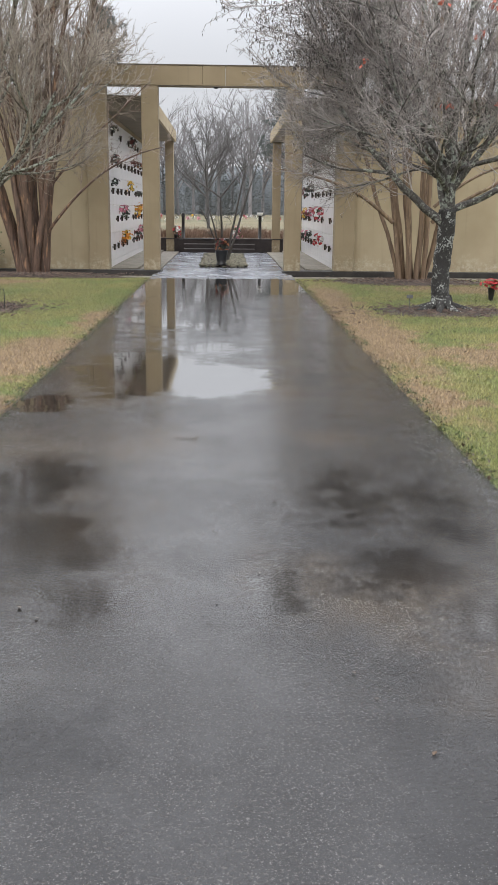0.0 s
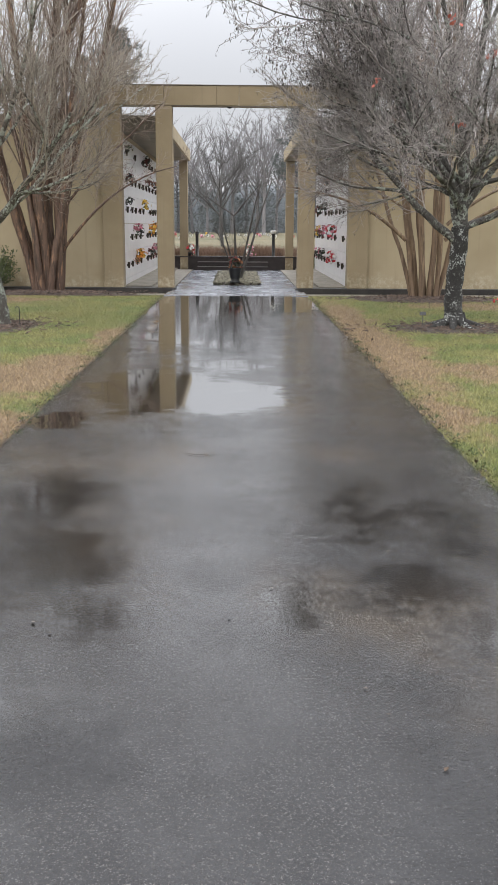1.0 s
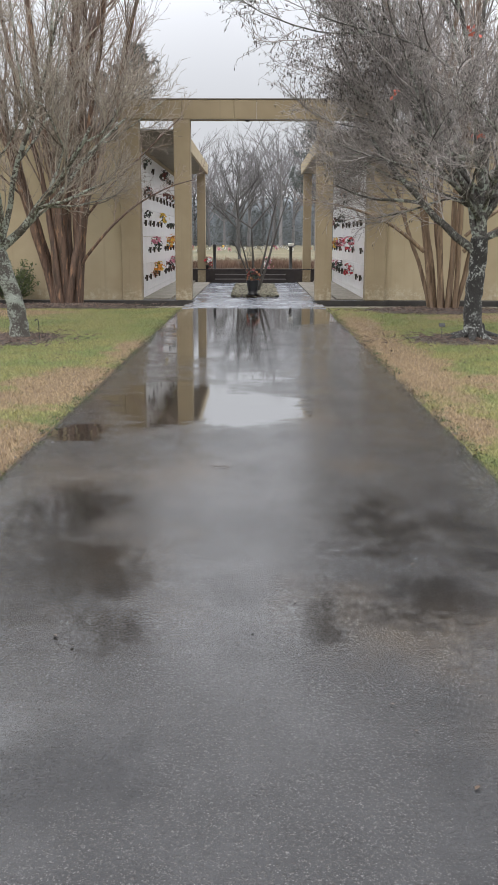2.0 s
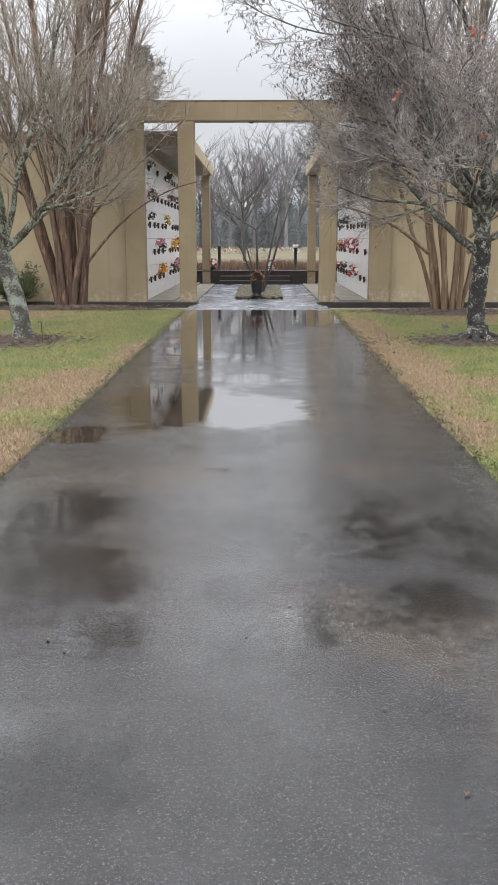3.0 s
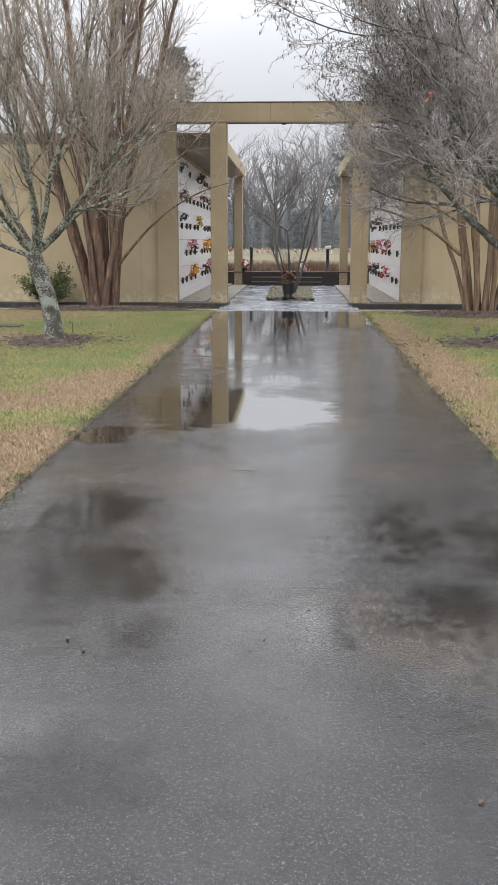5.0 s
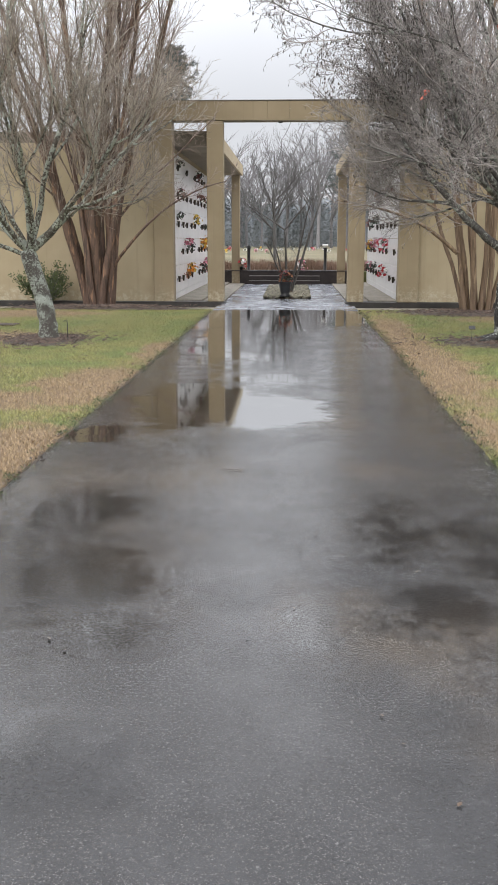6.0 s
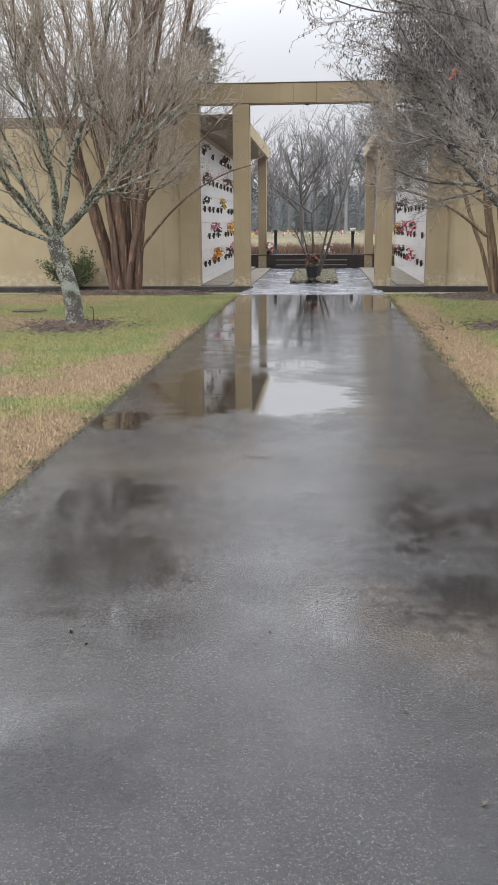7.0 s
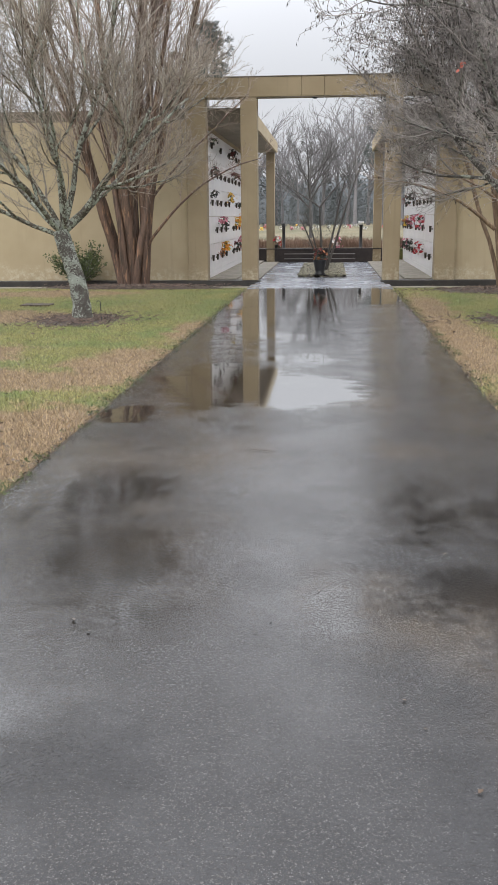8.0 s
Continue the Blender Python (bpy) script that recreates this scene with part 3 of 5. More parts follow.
for s in (-1, 1):
    x0, x1 = sorted((s * 1.375, s * 1.735))
    part("column", local(box(x0, x1, Y0, Y0 + 0.36, 0.043, 3.895, 0.012), (0, Y0, 0)), M_FRAME, portal)
    x0, x1 = sorted((s * 2.49, s * 2.93))
    part("pier", local(box(x0, x1, Y0, Y0 + 0.36, 0.043, 3.895, 0.012), (0, Y0, 0)), M_FRAME, portal)
    x0, x1 = sorted((s * 1.34, s * 14.0))
    bm = box(x0, x1, Y0 - 0.05, Y0 + 0.39, -0.13, 0.040, 0.01)
    part("plinth", local(bm, (0, Y0, 0)), M_PLINTH, portal, "dark wet plinth")
# the beam is cast in lengths with thin open joints
cuts = [-2.96, -1.55, -0.425, 0.06, 1.55, 2.96]
for a, b in zip(cuts, cuts[1:]):
    part("beam", local(box(a + 0.0015, b - 0.0015, Y0 - 0.012, Y0 + 0.372, 3.9, 4.295, 0.01), (0, Y0, 0)), M_FRAME, portal)
part("beam_cap", local(box(-2.975, 2.975, Y0 - 0.025, Y0 + 0.385, 4.298, 4.318, 0.004), (0, Y0, 0)), M_FASCIA, portal, "thin dark weathered capping")
part("drip_strip", local(box(-1.36, 1.36, Y0 - 0.004, Y0 + 0.02, 3.878, 3.897, 0.003), (0, Y0, 0)), M_FASCIA, portal, "dark drip edge under the beam")
bm = lathe([(0.03, 0.0), (0.06, 0.02), (0.06, 0.035)], 12)
bmesh.ops.translate(bm, verts=bm.verts, vec=(-0.14, 0.15, 3.86))
part("lamp_socket", bm, M_BLACKMETAL, portal, "small dark fitting under the beam")

# ---- the two burial buildings ----
ROOF_Z, ROOF_T = 3.43, 0.3
BACK = 29.75
for s, name in ((-1, "left"), (1, "right")):
    x0, x1 = sorted((s * 2.9, s * 14.0))
    structure("wall_front_" + name, box(x0, x1, Y0 + 0.14, Y0 + 0.36, 0.043, ROOF_Z + 0.04), M_STUCCO, "tan painted stucco wall stained along its foot", "wall")
    x0, x1 = sorted((s * 2.62, s * 2.86))
    structure("wall_core_" + name, box(x0, x1, Y0 + 0.365, BACK - 0.3, 0.0, ROOF_Z), M_STUCCO, "masonry core behind the burial niches", "wall")
    x0, x1 = sorted((s * 2.62, s * 14.0))
    structure("wall_back_" + name, box(x0, x1, BACK - 0.28, BACK, 0.0, ROOF_Z), M_STUCCO, "tan stucco back wall", "wall")
    x0, x1 = sorted((s * 13.7, s * 14.0))
    structure("wall_end_" + name, box(x0, x1, Y0 + 0.42, BACK - 0.3, 0.0, ROOF_Z), M_STUCCO, "tan stucco end wall", "wall")
    x0, x1 = sorted((s * 1.56, s * 13.9))
    roof = structure("roof_" + name, box(x0, x1, Y0 + 0.42, BACK, ROOF_Z + 0.02, ROOF_Z + ROOF_T - 0.03), M_ROOF, "flat roof over the burial niches", "roof")
    x0, x1 = sorted((s * 1.56, s * 2.6))
    structure("ceiling_" + name, box(x0, x1, Y0 + 0.42, BACK, ROOF_Z - 0.02, ROOF_Z + 0.016), M_CEILING, "tan soffit over the aisle", "ceiling")
    x0, x1 = sorted((s * 1.5, s * 14.02))
    part("front_fascia", box(x0, x1, Y0 + 0.365, Y0 + 0.415, ROOF_Z - 0.02, ROOF_Z + ROOF_T, 0.006), M_FASCIA, roof, "dark weathered fascia board")
    x0, x1 = sorted((s * 1.49, s * 1.55))
    part("side_fascia", box(x0, x1, Y0 + 0.42, BACK + 0.05, ROOF_Z - 0.03, ROOF_Z + ROOF_T - 0.02, 0.006), M_STUCCO, roof, "tan side fascia")
    # rear column
    x0, x1 = sorted((s * 1.57, s * 1.83))
    structure("column_rear_" + name, box(x0, x1, 29.45, 29.75, 0.0, ROOF_Z - 0.03, 0.01), M_FRAME, "slim tan stucco column under the roof's back corner", "column")
    x0, x1 = sorted((s * 1.905, s * 2.6))
    structure("aisle_floor_" + name, box(x0, x1, Y0 + 0.4, BACK, -0.05, 0.06, 0.006), M_STRIP, "damp concrete aisle floor", "floor")
    x0, x1 = sorted((s * 1.42, s * 1.9))
    structure("aisle_kerb_" + name, box(x0, x1, Y0 + 0.4, 29.4, -0.05, 0.02, 0.006), M_STRIP, "low concrete kerb beside the aisle", "kerb")

# ---- burial niche walls: panels, bronze vases, plates ----
ROWS_Z = [0.19 + 0.622 * i for i in range(5)]
PANEL_W, N_COL, PANEL_Y = 0.9, 10, 20.42


def panel_mesh():
    bm = box(0, 0.04, 0.004, PANEL_W - 0.004, 0.004, 0.618, 0.004)
    me = bpy.data.meshes.new("panel")
    bm.to_mesh(me)
    bm.free()
    me.materials.append(M_MARBLE)
    return me


def vase_mesh():
    bm = lathe([(0.014, -0.07), (0.021, -0.066), (0.025, 0.0), (0.033, 0.065), (0.029, 0.067), (0.022, 0.045)], 10)
    add_box(bm, -0.075, -0.03, -0.012, 0.012, -0.03, 0.02)
    me = bpy.data.meshes.new("vase")
    bm.to_mesh(me)
    bm.free()
    me.materials.append(M_BRONZE)
    return me


PANEL, VASE = panel_mesh(), vase_mesh()
rng = random.Random(11)
for s, name in ((-1, "left"), (1, "right")):
    wall = thing("burial_niche_wall", (s * 2.56, PANEL_Y, 0), "white marble burial niches with bronze vases in five rows", "niche wall", "niche walls")
    turn = 0 if s < 0 else math.pi
    base = part("base_course", box(-0.03, 0.035, 0, PANEL_W * N_COL, 0.06, 0.186), M_MARBLE, wall)
    top = part("top_course", box(-0.03, 0.03, 0, PANEL_W * N_COL, 3.302, ROOF_Z - 0.025), M_STUCCO, wall, "tan band above the niches")
    if s > 0:
        for ob in (base, top):
            ob.matrix_basis = pose(0, PANEL_W * N_COL, 0, 0, 0, 180)
    for c in range(N_COL):
        for r, z in enumerate(ROWS_Z):
            p = part("panel", PANEL, M_MARBLE, wall)
            p.matrix_basis = pose(0, c * PANEL_W, z) if s < 0 else pose(0, (c + 1) * PANEL_W, z, 0, 0, 180)
            if rng.random() < 0.84:
                q = part("vase", VASE, M_BRONZE, p, "dark bronze vase")
                q.location = (0.088, PANEL_W * (0.5 + rng.uniform(-0.12, 0.12)), 0.31)


def bouquet(at, colours, size, seed, label, drop=0.0, group="flowers in vases"):
    """A spray of silk flowers: leaves and, for each colour, small cupped blossoms of five petals."""
    rng = random.Random(seed)
    ob = thing("flower_bouquet", at, label, "flowers", group)
    green = Tubes()
    for i in range(11):
        d = (rand_dir(rng) + Vector((0, 0, 0.5 - drop))).normalized()
        p = d * (size * rng.uniform(0.1, 0.6))
        green.leaf(p, d, d.cross(rand_dir(rng)).normalized(), size * rng.uniform(0.3, 0.55), size * 0.10)
    for i in range(7):
        d = (rand_dir(rng) + Vector((0, 0, 0.7))).normalized()
        green.tube([Vector((0, 0, -size * 0.5)), d * size * 0.3, d * size * 0.75], [0.004, 0.003, 0.002], 4)
    part("foliage", green.mesh("foliage", M_LEAFGREEN), M_LEAFGREEN, ob, "", "stuff")
    for colour in colours:
        fl = Tubes()
        for i in range(15 if len(colours) > 1 else 26):
            d = (rand_dir(rng) + Vector((0, 0, 0.45 - drop))).normalized()
            c = d * (size * rng.uniform(0.45, 0.95))
            u = d.cross(Vector((0.3, 0.2, 0.9))).normalized()
            w = d.cross(u)
            for ring, lift, reach in ((6, 0.35, 0.26), (5, 0.9, 0.18)):
                for j in range(ring):
                    a = 6.283 * j / ring + ring + rng.uniform(-0.2, 0.2)
                    out = u * math.cos(a) + w * math.sin(a)
                    pd = (out + d * lift).normalized()
                    fl.leaf(c, pd, pd.cross(d).normalized(), size * reach * rng.uniform(0.8, 1.2), size * 0.12)
        part("blossom_mass", fl.mesh("blossoms", PETALS[colour]), PETALS[colour], ob, colour + " silk blossoms", "stuff")
    return ob


XL, XR = -2.43, 2.43
FLOWERS = (
    (XL, 23.0, 0.62, ("orange", "yellow"), 0.26, "orange and yellow silk bouquet in a niche vase"),
    (XL, 22.2, 0.56, ("rust",), 0.15, "small rust-coloured silk bouquet in a niche vase"),
    (XL, 26.0, 0.62, ("wine", "dark"), 0.26, "dark faded bouquet in a niche vase"),
    (XL, 27.2, 0.68, ("pink", "white"), 0.27, "pink and white bouquet in a niche vase"),
    (XL, 22.4, 1.28, ("pink",), 0.22, "pink silk bouquet in a niche vase"),
    (XL, 23.2, 1.20, ("dark",), 0.22, "dark green spray in a niche vase"),
    (XL, 26.3, 1.25, ("orange", "yellow"), 0.25, "orange silk bouquet in a niche vase"),
    (XL, 27.6, 1.33, ("orange",), 0.24, "bright orange bouquet in a niche vase"),
    (XL, 24.4, 1.90, ("yellow",), 0.2, "yellow silk bouquet in a niche vase"),
    (XL, 20.9, 1.92, ("dark",), 0.19, "dark withered bouquet in a niche vase"),
    (XL, 26.9, 1.75, ("dark",), 0.18, "dark withered spray in a niche vase"),
    (XL, 21.0, 2.42, ("dark", "wine"), 0.22, "brown withered bouquet in a niche vase"),
    (XL, 25.5, 2.48, ("wine",), 0.25, "wine-red faded bouquet in a niche vase"),
    (XL, 27.3, 2.5, ("wine", "rust"), 0.24, "brownish red bouquet in a niche vase"),
    (XL, 25.0, 3.05, ("wine", "dark"), 0.26, "dark red bouquet high in a niche vase"),
    (XL, 20.9, 3.06, ("dark",), 0.2, "dark withered spray high in a niche vase"),
    (XR, 22.7, 0.62, ("red", "white"), 0.25, "red and white bouquet in a niche vase"),
    (XR, 25.8, 0.64, ("dark",), 0.26, "dark green spray in a niche vase"),
    (XR, 27.0, 0.64, ("dark", "pink"), 0.26, "dark bouquet with some pink in a niche vase"),
    (XR, 22.9, 1.28, ("pink", "red"), 0.25, "pink and red bouquet in a niche vase"),
    (XR, 25.5, 1.24, ("pink", "wine"), 0.23, "dusky pink bouquet in a niche vase"),
    (XR, 27.4, 1.24, ("yellow", "rust"), 0.22, "yellow bouquet in a niche vase"),
    (XR, 25.4, 1.92, ("dark",), 0.24, "dark withered bouquet in a niche vase"),
    (XR, 26.9, 1.86, ("dark", "wine"), 0.28, "large dark bouquet in a niche vase"),
    (XR, 24.8, 2.52, ("dark", "rust"), 0.24, "brown withered bouquet in a niche vase"),
    (XR, 21.7, 2.52, ("dark", "wine"), 0.24, "dark red withered bouquet in a niche vase"),
    (XR, 22.5, 3.08, ("dark", "wine"), 0.24, "dark bouquet high in a niche vase"),
    (XR, 26.5, 3.06, ("dark",), 0.26, "dark spray high in a niche vase"),
)
for i, (x, y, z, cols, size, label) in enumerate(FLOWERS):
    bouquet((x, y, z), cols, size * (0.82 if cols[0] in ("orange", "yellow", "pink", "red") else 0.62), 100 + i, label)

# ---- courtyard: low wall, steps, lamps, planting bed ----
low = structure("wall_low", box(-2.2, 2.2, 29.46, 29.62, 0.0, 0.40), M_DARKWALL, "low dark brown retaining wall behind the courtyard", "wall")
part("coping", box(-2.25, 2.25, 29.43, 29.66, 0.402, 0.432, 0.006), M_DARKWALL, low, "dark wet coping")
steps = thing("courtyard_steps", (-0.12, 29.2, 0), "dark steps against the low wall, edge highlights painted pale", "steps")
for i, (d, z0, z1) in enumerate(((0.0, 0.006, 0.125), (0.13, 0.128, 0.27))):
    part("step", box(-1.13, 1.13, d - 0.1, 0.255, z0, z1 - 0.022, 0.005), M_DARKWALL, steps)
    part("nosing", box(-1.135, 1.135, d - 0.115, 0.255, z1 - 0.02, z1, 0.004), M_STEPEDGE, steps, "step edge in a pale tone, its highlight painted in")


def bollard(x, y, lit):
    ob = thing("bollard_lamp", (x, y, 0.38), "black bollard lamp " + ("with a white globe" if lit else "with a dark cap") + " behind the low wall", "lamp", "bollard lamps")
    part("post", lathe([(0.075, 0.0), (0.075, 0.03), (0.05, 0.05), (0.05, 0.72), (0.065, 0.74), (0.065, 0.77)], 16), M_BLACKMETAL, ob)
    if lit:
        bm = lathe([(0.05, 0.772), (0.085, 0.80), (0.10, 0.85), (0.095, 0.872)], 16)
        part("globe", bm, M_LAMPGLASS, ob, "frosted white globe")
    else:
        part("cap", lathe([(0.055, 0.772), (0.06, 0.79), (0.05, 0.83), (0.01, 0.845)], 16), M_BLACKMETAL, ob)
    return ob


bollard(1.2, 29.95, True)
bollard(-1.3, 29.95, False)
bouquet((-1.52, 29.56, 0.62), ("white", "red"), 0.24, 301, "white and red flowers in a pot on the low wall")
bouquet((0.44, 29.8, 0.58), ("white", "pink"), 0.22, 302, "white and pink flowers behind the low wall")
pot_s = thing("small_pot", (-1.52, 29.54, 0.432), "small dark flower pot on the coping", "pot")
part("body", lathe([(0.05, 0.0), (0.075, 0.11), (0.08, 0.12), (0.06, 0.118)], 14), M_BLACKMETAL, pot_s)
pot_s2 = thing("small_pot", (0.44, 29.8, 0.38), "small dark flower pot behind the low wall", "pot")
part("body", lathe([(0.05, 0.0), (0.075, 0.11), (0.08, 0.12), (0.06, 0.118)], 14), M_BLACKMETAL, pot_s2)


def bed():
    """A low stone-edged bed with gravel and thin moss."""
    x0, x1, y0, y1 = -0.5, 0.56, 21.75, 27.3
    ob = thing("planting_bed", ((x0 + x1) / 2, y0, 0), "gravel planting bed edged with small rough stones", "planting bed")
    cx = (x0 + x1) / 2
    nx, ny = 10, 44
    v, f = [], []
    for j in range(ny + 1):
        for i in range(nx + 1):
            x, y = x0 + (x1 - x0) * i / nx - cx, (y1 - y0) * j / ny
            e = min(i, nx - i, j, ny - j)
            v.append((x, y, 0.008 + (0.05 if e else 0.0) + 0.03 * noise.noise(Vector((x * 6, y * 6, 1)))* (1 if e else 0)))
    for j in range(ny):
        for i in range(nx):
            a = j * (nx + 1) + i
            f.append((a, a + 1, a + nx + 2, a + nx + 1))
    part("soil", mesh_of("soil", v, f, M_MULCH, True), M_MULCH, ob)
    rng = random.Random(21)
    g = Tubes()
    for i in range(2200):
        x, y = rng.uniform(x0 - 0.04, x1 + 0.04) - cx, rng.uniform(-0.05, y1 - y0 + 0.03)
        r = rng.uniform(0.014, 0.035)
        p = Vector((x, y, 0.055 + r * 0.3))
        d = rand_dir(rng)
        g.tube([p - d * r * 0.8, p - d * r * 0.3, p + d * r * 0.4, p + d * r * 0.8], [r * 0.4, r * 0.9, r * 0.85, r * 0.3], 5)
    part("gravel", g.mesh("gravel", M_GRAVEL, False), M_GRAVEL, ob, "pale mixed gravel", "stuff")
    stones = []
    for t in range(4):
        st = Tubes()
        st.tube([Vector((-0.1, 0, 0.03)), Vector((-0.06, 0, 0.045)), Vector((0.05, 0.01, 0.045)), Vector((0.1, 0, 0.03))], [0.03, 0.062, 0.06, 0.03], 7, 0.5 + 0.1 * t)
        stones.append(st.mesh("edge_stone", M_EDGESTONE, True))
    spots = [(x0 + 0.22 * i + 0.1 - cx, 0.0, 0) for i in range(5)] + [(x0 + 0.22 * i + 0.1 - cx, y1 - y0, 0) for i in range(5)]
    spots += [(q - cx, 0.15 + 0.225 * i, 90) for q in (x0, x1) for i in range(24)]
    for i, (x, y, turn) in enumerate(spots):
        st = part("edge_stone", stones[i % 4], M_EDGESTONE, ob)
        st.matrix_basis = pose(x + rng.uniform(-0.03, 0.03), y + rng.uniform(-0.04, 0.04), 0.002, 0, 0, turn + rng.uniform(-35, 35)) @ Matrix.Diagonal((rng.uniform(0.45, 0.9), rng.uniform(0.5, 0.9), rng.uniform(0.5, 0.8), 1))
    return ob


bed()
urn = thing("flower_urn", (-0.02, 21.78, 0.06), "black urn of withered flowers at the bed's end", "urn")
part("body", lathe([(0.13, 0.0), (0.13, 0.03), (0.10, 0.05), (0.12, 0.12), (0.155, 0.33), (0.165, 0.35), (0.14, 0.35), (0.13, 0.30)], 20), M_BLACKMETAL, urn)
bouquet((-0.02, 21.78, 0.52), ("wine", "dark", "rust"), 0.2, 305, "withered brown and wine flowers in the black urn")


# ---- trees ----
def limb(rng, tree, name, p, d, length, r0, r1, material, n=10, wander=0.09, up=0.02, bend=None, k=10, knobs=0.12):
    pts = branch_line(rng, p, d, length, n, wander, up, bend)
    radii = [r1 + (r0 - r1) * (1 - i / n) ** 0.85 for i in range(n + 1)]
    t = Tubes()
    t.tube(pts, radii, k, knobs)
    part(name, t.mesh(name, material), material, tree)
    return pts, r0, r1


def trunk_mesh(lean, height, r0, r1, flare, knobs=0.10, k=28, n=26, seed=0):
    """A trunk with a flared foot and uneven bark."""
    t = Tubes()
    pts, radii = [], []
    for i in range(n + 1):
        h = i / n
        sway = 0.03 * math.sin(h * 5 + seed)
        pts.append(Vector((lean[0] * h + sway, lean[1] * h, height * h - 0.05)))
        radii.append(r0 + (r1 - r0) * h + flare * math.exp(-h * 9))
    t.tube(pts, radii, k, knobs)
    return t, pts[-1]


def roots(t, rng, r, count, reach):
    for i in range(count):
        a = 6.283 * i / count + rng.uniform(-0.3, 0.3)
        d = Vector((math.cos(a), math.sin(a), 0))
        pts = [d * r * 0.5 + Vector((0, 0, 0.16)), d * r * 1.1 + Vector((0, 0, 0.07)), d * (r + reach * 0.5) + Vector((0, 0, 0.025)), d * (r + reach) + Vector((0, 0, -0.03))]
        t.tube(pts, [0.09, 0.065, 0.04, 0.02], 8, 0.25)


def fork_limb(rng, tree, tw, ends, p, d, length, r, up, material, P, depth=0):
    """A crooked limb that forks into lesser limbs; every length of it carries twigs."""
    n = 11
    pts = branch_line(rng, p, d, length, n, 0.14 + 0.02 * depth, up + 0.012 * depth)
    end = max(r * 0.34, 0.006)
    radii = [end + (r - end) * (1 - i / n) ** 0.9 for i in range(n + 1)]
    if depth < 2:
        t = Tubes()
        t.tube(pts, radii, 9 if depth == 0 else 7, 0.20)
        part("limb", t.mesh("limb", material), material, tree)
    else:
        tw.tube(pts, radii, 5)
    twigs_on(rng, tw, pts, r, end, P, 0, ends, 0.0034)
    if depth < 2:
        count = 4 if depth == 0 else 3
        turn = rng.uniform(0, 6.28)
        for i in range(count):
            f = 0.20 + 0.70 * (i + rng.random()) / count
            q, e = along(pts, f)
            turn += 2.2 + rng.uniform(-0.5, 0.5)
            u = e.cross(Vector((0.2, 0.5, 0.84))).normalized()
            w = e.cross(u)
            a = rng.uniform(0.38, 0.68)
            cd = e * math.cos(a) + (u * math.cos(turn) + w * math.sin(turn)) * math.sin(a)
            fork_limb(rng, tree, tw, ends, q, cd, length * rng.uniform(0.5, 0.72) * (1.15 - 0.45 * f), (r + (end - r) * f) * 0.62, up, material, P, depth + 1)


def spreading_tree(at, seed, label, lean, fork_z, r0, r1, trunk_mat, limb_mat, twig_mat, limbs, P, leader=None, root_count=0):
    """Limbs are (side, rise, depth, length, radius, height on the trunk or leader, upward pull)."""
    rng = random.Random(seed)
    tree = thing("tree", at, label, "tree")
    t, top = trunk_mesh(lean, fork_z, r0, r1, 0.05, knobs=0.16, seed=seed)
    if root_count:
        roots(t, rng, r0, root_count, 0.45)
    part("trunk", t.mesh("trunk", trunk_mat), trunk_mat, tree)
    tw, ends = Tubes(), []
    stem = [top - Vector((0, 0, 0.08)), top]
    if leader:
        height, width = leader
        stem, a, b = limb(rng, tree, "leader", top - Vector((0, 0, 0.08)), heading(0.06, 1, 0), height, width, width * 0.45, limb_mat, 10, 0.09, 0.03, None, 12, 0.2)
    for side, rise, depth, length, r, z, up in limbs:
        if z <= fork_z:
            h = z / fork_z
            p = Vector((lean[0] * h, lean[1] * h, z - 0.05))
        else:
            p = min(stem, key=lambda q: abs(q.z - z))
        fork_limb(rng, tree, tw, ends, p, heading(side, rise, depth), length, r, up, limb_mat, P)
    part("crown", tw.mesh("twigs", twig_mat), twig_mat, tree, "dense bare twigs", "stuff")
    return tree, ends, rng


# lichen-covered tree on the left lawn
P_LEFT = [(6, 1.05, 0.55, 7, 0.15, 0.05, 0.14), (5, 0.50, 0.60, 5, 0.18, 0.04, 0.12), (3, 0.16, 0.70, 3, 0.22, 0.03, 0.12)]
spreading_tree((-3.27, 12.3, 0.0), 31, "leaning bare tree with pale grey-green lichen on its trunk", (-0.25, 0.03), 1.30, 0.120, 0.112,
               M_LICHEN_BARK, M_LICHEN_LIMB, M_TWIG_GREY, (
                   (0.72, 0.78, -0.1, 2.2, 0.062, 1.28, 0.06), (0.30, 1.0, 0.25, 3.4, 0.044, 1.30, 0.02),
                   (-0.08, 1.0, -0.15, 3.4, 0.042, 1.28, 0.02), (-0.45, 0.95, 0.2, 3.2, 0.038, 1.26, 0.02),
                   (-0.88, 0.48, -0.1, 2.6, 0.034, 1.20, 0.01), (-0.85, 0.7, 0.3, 2.7, 0.034, 1.24, 0.02),
                   (-0.5, 0.7, -0.65, 2.4, 0.040, 1.26, 0.03), (0.35, 0.8, -0.6, 2.4, 0.042, 1.28, 0.03),
                   (0.55, 0.8, 0.55, 2.8, 0.042, 1.28, 0.03)), P_LEFT)

